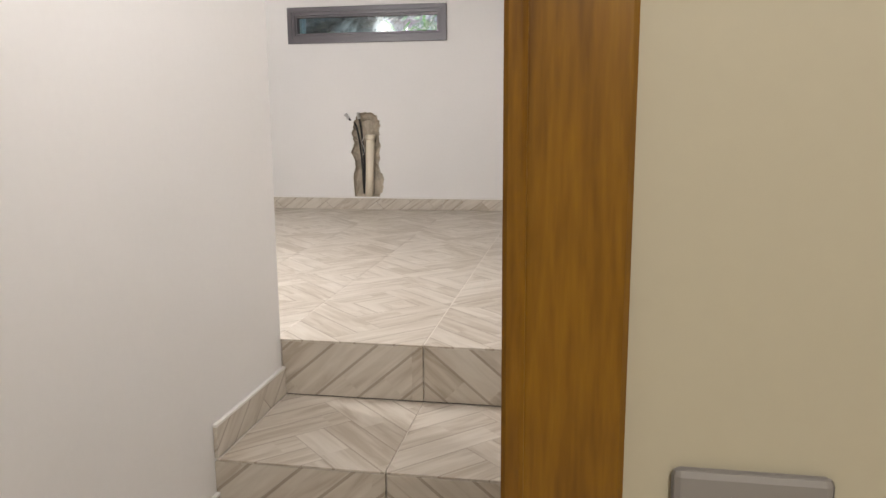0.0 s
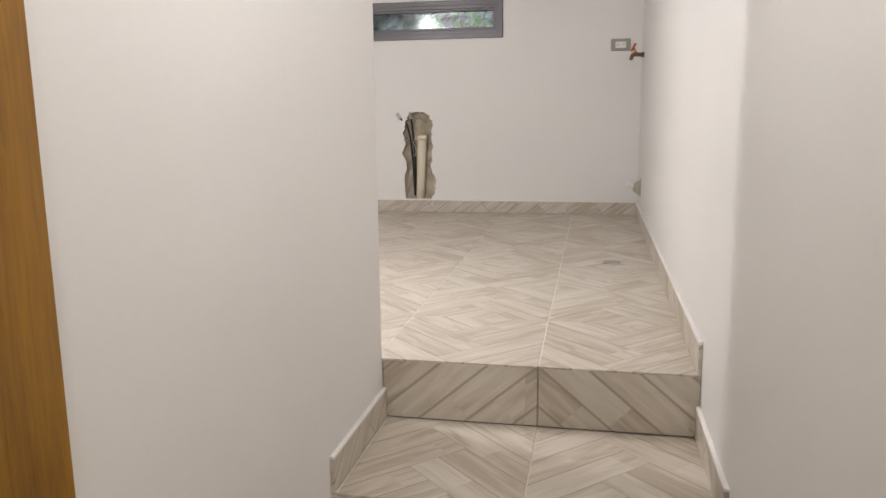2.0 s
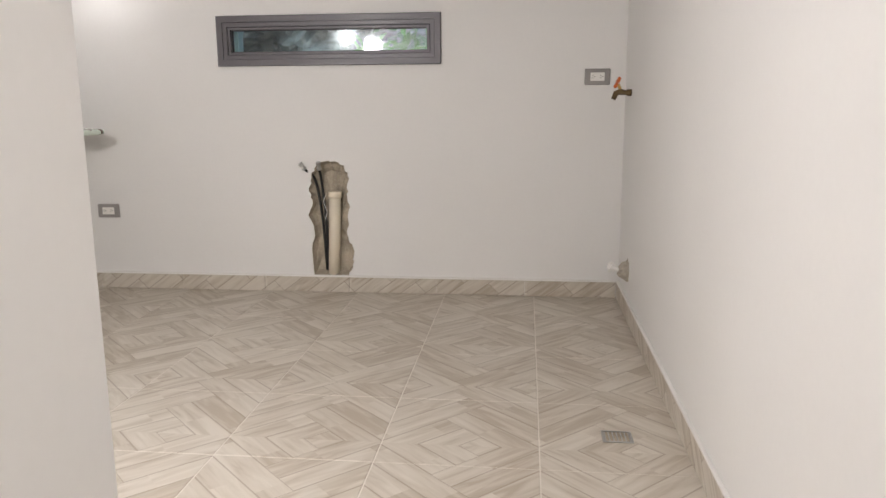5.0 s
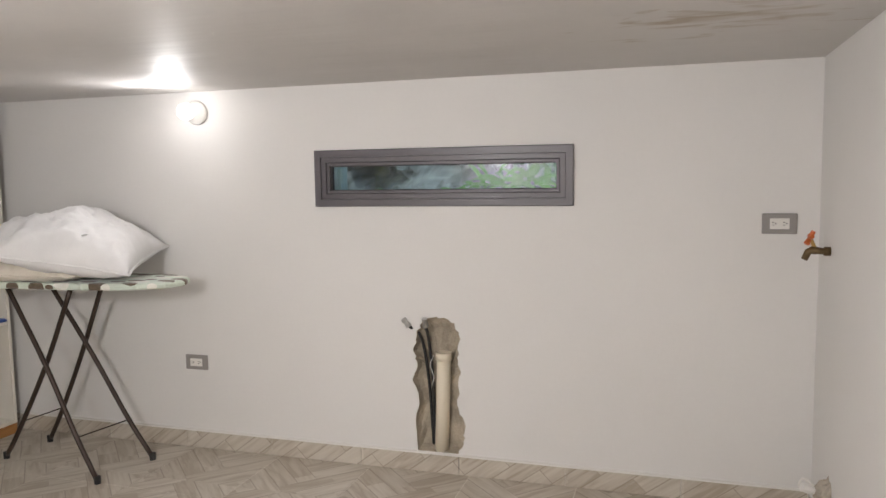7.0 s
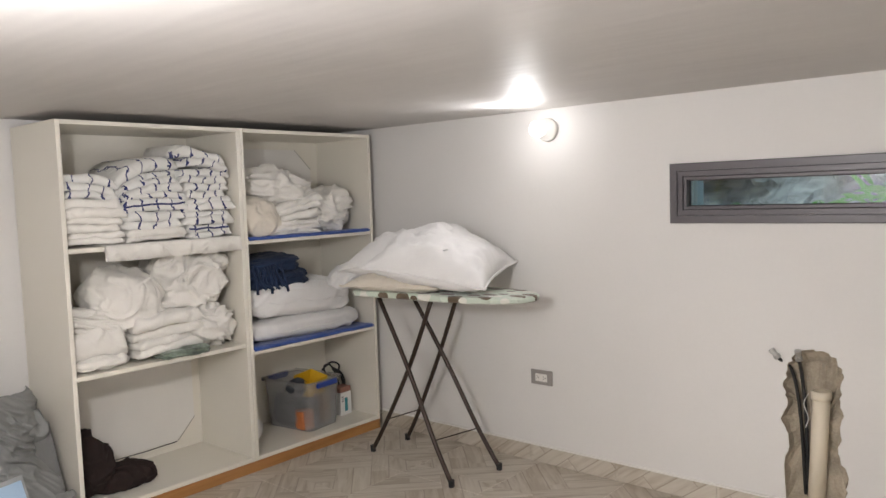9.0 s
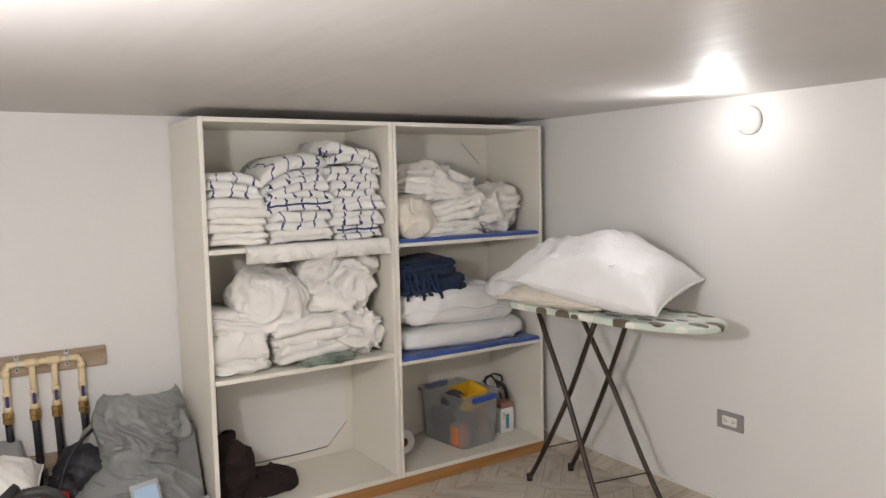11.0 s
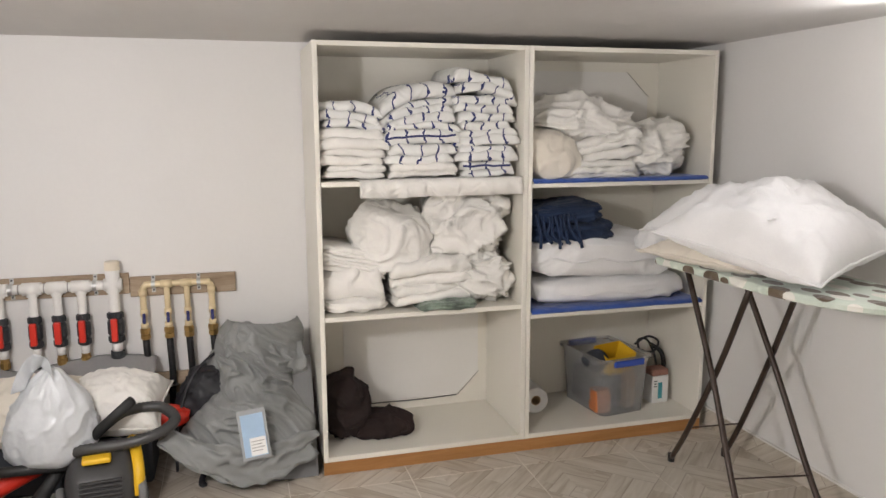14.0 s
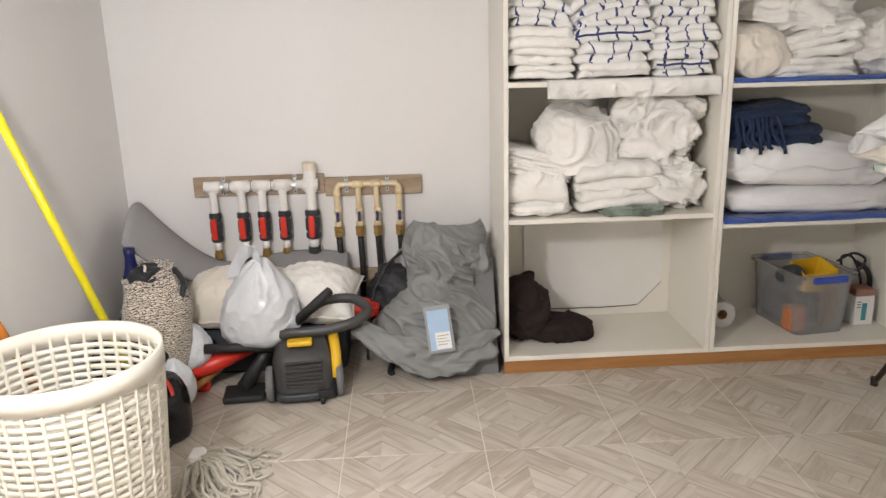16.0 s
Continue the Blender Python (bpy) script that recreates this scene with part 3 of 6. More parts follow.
socket_plate(-0.132, 1.062, 0.118, 0.074, "grey wall socket with white double insert near the tap")
socket_plate(-2.604, 0.408, 0.117, 0.070, "grey wall socket with white insert above the skirting")
# light switch by the doorway
switch = thing("light_switch", (0.128, HALL_Y0, 0.35), "grey switch plate with pale rocker beside the door frame", "switch")
part("plate", boxed(-0.048, 0.06, -0.010, -0.0005, -0.04, 0.04, 0.006, seg=2), M_GREYPL, switch)
part("rocker", boxed(-0.012, 0.012, -0.0135, -0.0102, -0.022, 0.022, 0.002), M_WHITEPL, switch)

M_ORANGE = mat("orange_enamel", (0.60, 0.13, 0.02), 0.4, vary=0.1)
tap = thing("garden_tap", (-0.001, -0.215, 0.985), "old brass tap with an orange star handle on the wall", "tap")
part("body", tubed([(0, 0, 0), (-0.02, 0, 0), (-0.021, 0, 0), (-0.055, 0, 0.004), (-0.07, 0, -0.002), (-0.082, 0, -0.03)], [0.016, 0.016, 0.011, 0.015, 0.013, 0.011], 12), mat("tarnished_brass", (0.16, 0.11, 0.055), 0.5, metal=0.8, vary=0.3, scale=40), tap, "", True)
part("stem", tubed([(-0.05, 0, 0.012), (-0.062, 0, 0.04)], 0.007, 10), M_BRASS, tap)
bm = bmesh.new()
for k in range(5):
    a = 2 * math.pi * k / 5
    tube(bm, [(-0.066, 0, 0.046), (-0.066 + 0.012 * math.cos(a), 0.026 * math.sin(a), 0.046 + 0.024 * math.cos(a))], [0.007, 0.008], 8)
part("handle", bm, M_ORANGE, tap, "orange star handle")
tap.scale = (0.95, 0.95, 0.95)
M_PLASTER = mat("chipped_plaster", (0.46, 0.41, 0.34), 0.9, vary=0.25, scale=30, bump=0.9)
patch = thing("capped_outlet", (-0.0005, -0.32, 0.205), "capped pipe outlet in a ragged plaster patch", "pipe outlet")
bm = bmesh.new()
rnd = random.Random(9)
rings = []
for d, r in ((0.0, 0.052), (-0.008, 0.045), (-0.022, 0.032), (-0.035, 0.026), (-0.042, 0.016)):
    rings.append([bm.verts.new((d + rnd.uniform(-0.006, 0.0) * (d < 0), r * rnd.uniform(0.75, 1.25) * math.cos(2 * math.pi * i / 18), r * rnd.uniform(0.75, 1.25) * math.sin(2 * math.pi * i / 18))) for i in range(18)])
for a, c in zip(rings, rings[1:]):
    bridge(bm, a, c)
bm.faces.new(rings[-1])
part("plaster_patch", bm, M_PLASTER, patch)
part("pipe_stub", tubed([(-0.03, 0, 0), (-0.062, -0.01, 0.012)], [0.013, 0.011], 12), M_WHITEPVC, patch)
part("cap", tubed([(-0.060, -0.009, 0.011), (-0.082, -0.016, 0.02)], [0.016, 0.014], 8), M_WHITEPVC, patch)
part("sealing_tape", tubed(curve_pts([(-0.04, 0.01, 0.012), (-0.07, 0.03, 0.03), (-0.085, 0.025, 0.01), (-0.075, 0.035, -0.015)], 5), 0.004, 6), M_WHITEPL, patch)
grate = thing("floor_drain", (-0.188, -1.614, 0.0), "small rectangular metal floor drain grate", "drain")
part("rim", ring_frame(bmesh.new(), -0.043, 0.043, -0.038, 0.038, 0.006, -0.002, 0.0, 0.001), M_STEEL, grate)
grate.children[0].matrix_basis = pose(0, 0, 0.0015, -90, 0, 0)
part("well", boxed(-0.037, 0.037, -0.032, 0.032, 0.0007, 0.0013), M_CONCRETE, grate)
for k in range(7):
    part("bar", boxed(-0.036 + k * 0.0115, -0.033 + k * 0.0115, -0.031, 0.031, 0.0014, 0.0035), M_STEEL, grate)

# lamp: white holder on the wall with a bare bulb
wall_lamp = thing("wall_lamp", (-2.541, 0.0, 1.548), "white round lampholder with a lit bulb high on the wall", "lamp")
part("rosette", lathed([(0.052, -0.001), (0.052, -0.014), (0.044, -0.022), (0.030, -0.026), (0.024, -0.05), (0.02, -0.05)], 28, (0, 0, 0), "Y"), M_WHITEPL, wall_lamp, "", True)
M_BULB = bpy.data.materials.new("lit_bulb")
M_BULB.use_nodes = True
nb, lb, bb = nodes_of(M_BULB)
bb.inputs["Base Color"].default_value = (0.9, 0.9, 0.88, 1)
bb.inputs["Emission Color"].default_value = (1.0, 0.96, 0.90, 1)
bb.inputs["Emission Strength"].default_value = 2.0
bulb = part("bulb", lathed([(0.013, -0.045), (0.018, -0.052), (0.032, -0.066), (0.038, -0.086), (0.034, -0.104), (0.018, -0.117), (0.0, -0.12)], 20, (0, 0, 0), "Y"), M_BULB, wall_lamp, "glowing white bulb", True)
bulb.visible_shadow = False

# ---- cloth ----


def cloth_mat(name, base, rough=0.9, weave=420.0, vary=0.05, bump=0.25, sheen=0.3, crease=14.0):
    m = mat(name, base, rough, vary=vary, scale=9, fine=weave, bump=bump, sheen=sheen)
    # soft creases: sharp-edged folds as relief
    n, l, b = nodes_of(m)
    tc = n.new("ShaderNodeTexCoord")
    v = n.new("ShaderNodeTexNoise")
    v.noise_type = "RIDGED_MULTIFRACTAL"
    v.inputs["Scale"].default_value, v.inputs["Detail"].default_value, v.inputs["Distortion"].default_value = crease, 3, 1.2
    l.new(tc.outputs["Object"], v.inputs["Vector"])
    bp = n.new("ShaderNodeBump")
    bp.inputs["Strength"].default_value, bp.inputs["Distance"].default_value = 0.95, 0.012
    l.new(v.outputs["Fac"], bp.inputs["Height"])
    l.new(b.inputs["Normal"].links[0].from_socket, bp.inputs["Normal"])
    l.new(bp.outputs[0], b.inputs["Normal"])
    return m


def striped_cloth():
    """White towel with thin navy stripes that shift from fold to fold."""
    m = cloth_mat("navy_striped_towel", (0.80, 0.79, 0.76))
    n, l, b = nodes_of(m)
    tc = n.new("ShaderNodeTexCoord")
    geo = n.new("ShaderNodeNewGeometry")
    sep = n.new("ShaderNodeSeparateXYZ")
    l.new(tc.outputs["Object"], sep.inputs[0])
    wob = n.new("ShaderNodeTexNoise")
    wob.inputs["Scale"].default_value, wob.inputs["Detail"].default_value = 22.0, 2
    l.new(tc.outputs["Object"], wob.inputs["Vector"])
    info = n.new("ShaderNodeObjectInfo")
    rnd_ = math_node(n, l, "FRACT", math_node(n, l, "ADD", geo.outputs["Random Per Island"], info.outputs["Random"]))
    pos = math_node(n, l, "ADD", math_node(n, l, "MULTIPLY", sep.outputs["Y"], 14.5), math_node(n, l, "MULTIPLY", wob.outputs["Fac"], 0.9))
    slant = math_node(n, l, "MULTIPLY", math_node(n, l, "SUBTRACT", rnd_, 0.5), 9.0)
    pos = math_node(n, l, "ADD", pos, math_node(n, l, "MULTIPLY", sep.outputs["Z"], slant))
    pos = math_node(n, l, "ADD", pos, math_node(n, l, "MULTIPLY", rnd_, 17.0))
    stripe = math_node(n, l, "LESS_THAN", math_node(n, l, "FRACT", pos), 0.11)
    mix = n.new("ShaderNodeMix")
    mix.data_type = "RGBA"
    l.new(stripe, mix.inputs[0])
    l.new(b.inputs["Base Color"].links[0].from_socket, mix.inputs[6])
    mix.inputs[7].default_value = (0.03, 0.04, 0.15, 1)
    l.new(mix.outputs[2], b.inputs["Base Color"])
    return m


M_TOWEL = striped_cloth()
M_LINEN = cloth_mat("white_linen", (0.83, 0.805, 0.755), weave=260)
M_CREAM = cloth_mat("cream_linen", (0.76, 0.70, 0.60), weave=260)
M_WHITEQ = cloth_mat("white_quilt_cotton", (0.82, 0.815, 0.81), weave=160, crease=5.0)
M_BLUE = cloth_mat("royal_blue_cloth", (0.035, 0.09, 0.36), weave=300, vary=0.15)
M_NAVY = cloth_mat("navy_velvet", (0.005, 0.018, 0.055), 0.8, weave=300, vary=0.4, sheen=0.06)
M_BROWN = cloth_mat("dark_brown_fleece", (0.015, 0.006, 0.005), 0.9, weave=220, vary=0.3, bump=0.2, sheen=0.0, crease=9.0)
M_GREEN = cloth_mat("dark_green_print", (0.16, 0.20, 0.16), weave=60, vary=1.0)


def spow(v, e):
    return math.copysign(abs(v) ** e, v)


def cloth_bm(sx, sy, sz, layers=1, seed=0, wrinkle=0.012, boxy=0.35, round_z=0.55, freq=9.0, sag=0.0, fine=0.3):
    """A soft folded or crumpled bundle resting on z = 0: sizes are full widths."""
    bm = bmesh.new()
    nu, nv = 96, 48
    off = Vector((seed * 3.7, seed * 1.3, seed * 5.1))
    rings = []
    for j in range(1, nv):
        th = -math.pi / 2 + math.pi * j / nv
        ring = []
        for i in range(nu):
            ph = 2 * math.pi * i / nu
            ct = spow(math.cos(th), round_z)
            x, y, z = ct * spow(math.cos(ph), boxy), ct * spow(math.sin(ph), boxy), spow(math.sin(th), round_z)
            h = (z + 1) / 2
            k = 1.0
            if layers > 1:
                f = (h * layers) % 1.0
                k -= 0.09 * (abs(2 * f - 1) ** 5) + 0.05 * noise.noise(Vector((int(h * layers) * 2.3, ph * 0.6, seed)))
            p = Vector((x * sx / 2 * k, y * sy / 2 * k, h * sz))
            q = p * freq + off
            q = Vector((q.x * 0.7, q.y * 0.8, q.z * 1.7))
            d = noise.noise(q) + 0.6 * (1 - 2 * abs(noise.noise(q * 2.1))) * 0.8 + fine * (1 - 2 * abs(noise.noise(q * 4.3)))
            out = Vector((x, y, 0.7 * z))
            if out.length > 1e-4:
                p += out.normalized() * d * wrinkle * 1.5
            p.z += sag * (1 - h * 0) * (-(abs(y) ** 2)) * h
            p.z = max(p.z, 0.0)
            ring.append(bm.verts.new(p))
        rings.append(ring)
    for a, c in zip(rings, rings[1:]):
        for i in range(nu):
            bm.faces.new((a[i], a[(i + 1) % nu], c[(i + 1) % nu], c[i]))
    bm.faces.new(rings[0][::-1])
    bm.faces.new(rings[-1])
    return bm


def bundle(name, place, size, material, label, category, group="", rz=0, rx=0, ry=0, **k):
    ob = part(name, cloth_bm(*size, **k), material, None, "", True)
    ob.matrix_world = pose(*place, rx, ry, rz)
    return tagged(ob, label, category, group)


def lobe(bm, depth, y0, y1, z, t, seed, slope=0.0, wave=0.006, rag=0.012, shape=None):
    """One fold of cloth: a flat slab with a rounded front bend facing +x, rumpled along y."""
    ny, rings = 30, []
    off = Vector((seed * 1.7, seed * 0.9, seed * 2.3))
    prof = [(-depth, -0.5), (-depth * 0.5, -0.5), (-t * 1.2, -0.5)]
    prof += [(-t * 0.5 + 0.5 * t * math.sin(radians(a)), -0.5 * math.cos(radians(a))) for a in (30, 60, 90, 120, 150)]
    prof += [(-t * 1.2, 0.5), (-depth * 0.5, 0.5), (-depth, 0.5)]
    for i in range(ny + 1):
        u = i / ny
        y = y0 + (y1 - y0) * u
        e = min(1.0, min(u, 1 - u) * 9 + 0.25) ** 0.5
        zo = z + slope * (y - (y0 + y1) / 2) + wave * (noise.noise(Vector((y * 9, z * 3, 0)) + off) + 0.5 * noise.noise(Vector((y * 27, z, 4)) + off))
        tt = t * e * (1 + 0.35 * noise.noise(Vector((y * 13, 2, z)) + off))
        fx = rag * noise.noise(Vector((y * 8, 7, z * 2)) + off) + 0.35 * rag * noise.noise(Vector((y * 30, 3, z)) + off) - 0.02 * (1 - e)
        if shape:
            zo += shape(u)
        ring = []
        for px, pz in prof:
            pucker = 0.003 * noise.noise(Vector((y * 34, pz * 3, px * 20)) + off)
            ring.append(bm.verts.new((px + fx * (1 if px > -depth * 0.7 else 0) + pucker, y, zo + pz * tt + tt * 0.5 + pucker)))
        rings.append(ring)
    for a, c in zip(rings, rings[1:]):
        bridge(bm, a, c)
    bm.faces.new(rings[0][::-1])
    bm.faces.new(rings[-1])


def folded(name, front, y, z, width, depth, folds, material, label, category, group, seed, slope=0.0, rz=0.0, wave=0.006, rag=0.012, edge=None, shape=None, skew=0.0):
    """A folded cloth: its folds, listed by thickness, lie on one another."""
    r = random.Random(seed)
    ob = thing(name, (front, y, z), label, category, group, rz)
    h = 0.0
    for k, t in enumerate(folds):
        bm = bmesh.new()

        a, c = -width / 2 + r.uniform(-0.014, 0.014) + skew * k, width / 2 + r.uniform(-0.014, 0.014) + skew * k
        lobe(bm, depth, a, c, h, t * 1.3, seed + k * 0.37, slope, wave, rag, shape)
        fx = r.uniform(-0.014, 0.010)
        bmesh.ops.translate(bm, verts=bm.verts, vec=(fx, 0, 0))
        part("fold", bm, material, ob, "", True)
        if edge is not None and k == edge:
            off = Vector(((seed + k * 0.37) * 1.7, (seed + k * 0.37) * 0.9, (seed + k * 0.37) * 2.3))
            pts = []
            for i in range(25):
                u = 0.06 + 0.88 * i / 24
                yy = a + (c - a) * u
                zo = h + slope * (yy - (a + c) / 2) + wave * (noise.noise(Vector((yy * 9, h * 3, 0)) + off) + 0.5 * noise.noise(Vector((yy * 27, h, 4)) + off)) + (shape(u) if shape else 0)
                pts.append((fx + rag * noise.noise(Vector((yy * 8, 7, h * 2)) + off) + 0.35 * rag * noise.noise(Vector((yy * 30, 3, h)) + off), yy, zo + t * 0.62))
            part("hem_stripe", tubed(pts, 0.0042, 6), M_HEM, ob, "navy stripe along the fold", True)
        h += t
    return z + h


M_HEM = cloth_mat("navy_towel_stripe", (0.03, 0.04, 0.15))
TW, ST = "folded plain white towel", "folded white towel with thin navy stripes"


def towel_stack(y, front, width, plan, z=1.119):
    for k, (folds, striped, edge, slope, shape) in enumerate(plan):
        z = folded("folded_towel", front + (k % 3 - 1) * 0.006, y, z, width * (1 + 0.04 * ((k * 7) % 3 - 1)), 0.29, folds, M_TOWEL if striped else M_LINEN, ST if striped else TW, "towel", "towels on the shelf",
                   int(y * -100) + k * 5, slope, rz=(k * 5) % 9 - 4, wave=0.010, rag=0.022, edge=edge, shape=shape)


def hump(a, p=1.0):
    return lambda u: a * math.sin(math.pi * u ** p)


towel_stack(-1.55, -3.665, 0.235, [((0.022, 0.026), False, None, 0, None), ((0.03, 0.026), False, None, 0, None), ((0.034, 0.036), False, None, 0.0, None), ((0.026, 0.03, 0.028), True, None, -0.12, hump(0.012))])
towel_stack(-1.295, -3.655, 0.265, [((0.024, 0.03), False, None, 0, None), ((0.028, 0.034), True, None, 0, None), ((0.05, 0.022), True, 0, 0.05, hump(0.01)), ((0.03, 0.03), True, None, 0.10, hump(0.008))])
towel_stack(-1.035, -3.662, 0.235, [((0.022, 0.03), True, 1, 0, None), ((0.034, 0.03), True, None, 0.0, None), ((0.03, 0.026), True, None, 0.02, None), ((0.03, 0.034), True, None, 0, None), ((0.03, 0.03), True, None, -0.05, None), ((0.03, 0.035), True, None, -0.15, hump(0.02))])
folded("draped_towel", -3.70, -1.30, 1.318, 0.34, 0.28, (0.05, 0.048), M_TOWEL, "white towel with navy stripes draped across a stack", "towel", "towels on the shelf", 77, 0.30, 4, 0.008, 0.02, shape=hump(0.035))


def draped_runner():
    """Cream cloth under the towels, its edge hanging over the shelf."""
    bm = bmesh.new()
    rows = []
    for i in range(61):
        y = -1.535 + 0.625 * i / 60
        f = 0.003 * math.sin(y * 95) + 0.002 * math.sin(y * 41)
        d = 0.060 + 0.006 * noise.noise(Vector((y * 6, 0, 0)))
        prof = [(-3.80, 1.1165), (-3.64, 1.1165), (-3.627 + f * 0.3, 1.114), (-3.624 + f, 1.10), (-3.622 + f * 1.6, 1.112 - d)]
        rows.append([bm.verts.new((x, y, z)) for x, z in prof])
    for a, c in zip(rows, rows[1:]):
        for j in range(4):
            bm.faces.new((a[j], a[j + 1], c[j + 1], c[j]))
    ob = part("shelf_runner", bm, M_LINEN, None, "", True)
    s = ob.modifiers.new("thick", "SOLIDIFY")
    s.thickness = 0.003
    return tagged(ob, "white cloth hanging over the shelf edge under towels", "cloth")


draped_runner()

LIN = "linens on the shelf"


def crumple_bm(sx, sy, sz, seed=0, amp=0.03, freq=7.0, boxy=0.75, round_z=0.8, lean=0.0):
    """A cloth thrown in a heap: sharp winding folds over a soft bulk resting on z = 0."""
    bm = bmesh.new()
    nu, nv = 150, 76
    off = Vector((seed * 3.1, seed * 1.9, seed * 4.7))
    rings = []
    for j in range(1, nv):
        th = -math.pi / 2 + math.pi * j / nv
        ring = []
        for i in range(nu):
            ph = 2 * math.pi * i / nu
            ct = spow(math.cos(th), round_z)
            x, y, z = ct * spow(math.cos(ph), boxy), ct * spow(math.sin(ph), boxy), spow(math.sin(th), round_z)
            h = (z + 1) / 2
            p = Vector((x * sx / 2, y * sy / 2 + lean * h, h * sz))
            q = p * freq + off
            w = Vector((noise.noise(q * 0.9), noise.noise(q * 0.9 + Vector((9, 3, 5))), noise.noise(q * 0.9 + Vector((2, 8, 1)))))
            q = q + w * 1.1
            g = Vector((q.x * 0.8, q.y * 0.75, q.z * 1.5))
            r1 = (1 - min(1, abs(noise.noise(g)) * 2.4)) ** 2
            r2 = (1 - min(1, abs(noise.noise(g * 2.1 + Vector((4, 4, 4)))) * 2.2)) ** 2
            d = 0.9 * r1 + 0.45 * r2 + 0.7 * noise.noise(q * 0.55) - 0.4
            out = Vector((x, y, 0.8 * z))
            if out.length > 1e-4:
                p += out.normalized() * d * amp
            p.z = max(p.z, 0.0)
            ring.append(bm.verts.new(p))
        rings.append(ring)
    for a, c in zip(rings, rings[1:]):
        for i in range(nu):
            bm.faces.new((a[i], a[(i + 1) % nu], c[(i + 1) % nu], c[i]))
    bm.faces.new(rings[0][::-1])
    bm.faces.new(rings[-1])
    return bm


def heap(name, place, size, material, label, category, group="", rot=(0, 0, 0), **k):
    ob = part(name, crumple_bm(*size, **k), material, None, "", True)
    ob.matrix_world = pose(*place, *rot)
    return tagged(ob, label, category, group)


heap("crumpled_sheet", (-3.80, -1.55, 0.6145), (0.30, 0.25, 0.06), M_LINEN, "flattened white cloth under folded sheets", "bed linen", LIN, seed=21, amp=0.014, freq=12, boxy=0.5)
folded("folded_sheet", -3.665, -1.555, 0.65, 0.225, 0.30, (0.115,), M_LINEN, "smooth thick folded white sheet", "bed linen", LIN, 121, -0.05, 0, 0.003, 0.006)
folded("folded_sheet", -3.69, -1.555, 0.757, 0.24, 0.30, (0.02, 0.015, 0.014, 0.015, 0.014, 0.016), M_LINEN, "stack of thin folded white sheets", "bed linen", LIN, 122, -0.22, 3, 0.004, 0.012)
folded("folded_sheet", -3.655, -1.235, 0.636, 0.30, 0.30, (0.036, 0.034), M_LINEN, "loosely folded white sheets near the shelf edge", "bed linen", LIN, 123, 0.03, 4, 0.007, 0.02)
folded("folded_sheet", -3.65, -1.265, 0.706, 0.33, 0.30, (0.042, 0.046), M_LINEN, "thick soft folded white sheet", "bed linen", LIN, 124, 0.06, -5, 0.010, 0.024)
heap("crumpled_sheet", (-3.83, -1.39, 0.765), (0.28, 0.31, 0.22), M_LINEN, "rolled cream-white sheet bundle", "bed linen", LIN, (-6, 8, 10), seed=24, amp=0.034, freq=6, boxy=0.6, round_z=0.6)
heap("crumpled_sheet", (-3.82, -1.08, 0.79), (0.29, 0.30, 0.27), M_LINEN, "tall crumpled white sheet bundle", "bed linen", LIN, seed=25, amp=0.046, freq=7, boxy=0.6, round_z=0.65)
heap("crumpled_sheet", (-3.81, -1.04, 0.6145), (0.28, 0.26, 0.21), M_LINEN, "crumpled white sheets under a taller bundle", "bed linen", LIN, seed=29, amp=0.036, freq=9, boxy=0.6)
bundle("printed_cloth", (-3.69, -1.20, 0.6145), (0.14, 0.22, 0.032), M_GREEN, "dark green printed cloth hanging below white sheets", "cloth", layers=2, seed=27, wrinkle=0.008, freq=16)
fleece = thing("fleece_blanket", (-3.85, -1.56, 0.0722), "crumpled dark brown fleece on the bottom shelf", "blanket")
part("bulk", crumple_bm(0.28, 0.20, 0.26, seed=31, amp=0.028, freq=6, lean=-0.03), M_BROWN, fleece, "", True)
part("sleeve", crumple_bm(0.16, 0.28, 0.10, seed=32, amp=0.022, freq=7), M_BROWN, fleece, "", True).matrix_basis = pose(0.05, 0.11, 0, 0, 0, -10)


def flat_cloth(name, y0, y1, z, material, label):
    bm = bmesh.new()
    n = 50
    rows = []
    for i in range(n + 1):
        y = y0 + (y1 - y0) * i / n
        f = 0.006 * noise.noise(Vector((y * 14, z, 0)))
        row = [(-4.03, z + 0.003), (-3.70, z + 0.005 + abs(f)), (-3.648 + f, z + 0.007 + 1.6 * abs(f)), (-3.634 + f, z + 0.004 + abs(f)), (-3.636 + f, z + 0.001)]
        rows.append([bm.verts.new((a, y, b)) for a, b in row])
    for a, c in zip(rows, rows[1:]):
        for j in range(4):
            bm.faces.new((a[j], a[j + 1], c[j + 1], c[j]))
    ob = part(name, bm, material, None, "", True)
    s = ob.modifiers.new("thick", "SOLIDIFY")
    s.thickness, s.offset = 0.006, 1.0
    return tagged(ob, label, "cloth")


flat_cloth("blue_cloth", -0.858, -0.085, 1.0905, M_BLUE, "royal blue cloth spread on the upper shelf")
flat_cloth("blue_cloth", -0.858, -0.085, 0.5715, M_BLUE, "royal blue cloth spread on the middle shelf")
heap("cream_cushion", (-3.80, -0.73, 1.098), (0.30, 0.29, 0.19), M_CREAM, "soft cream cushion leaning on the shelf side", "cushion", "", (-4, 0, 0), seed=41, amp=0.022, freq=5, boxy=0.6, round_z=0.6, lean=-0.08)
folded("folded_sheet", -3.665, -0.53, 1.099, 0.30, 0.30, (0.022, 0.024, 0.02), M_LINEN, "folded white sheets on a blue cloth", "bed linen", LIN, 142, 0, 3, 0.006, 0.02)
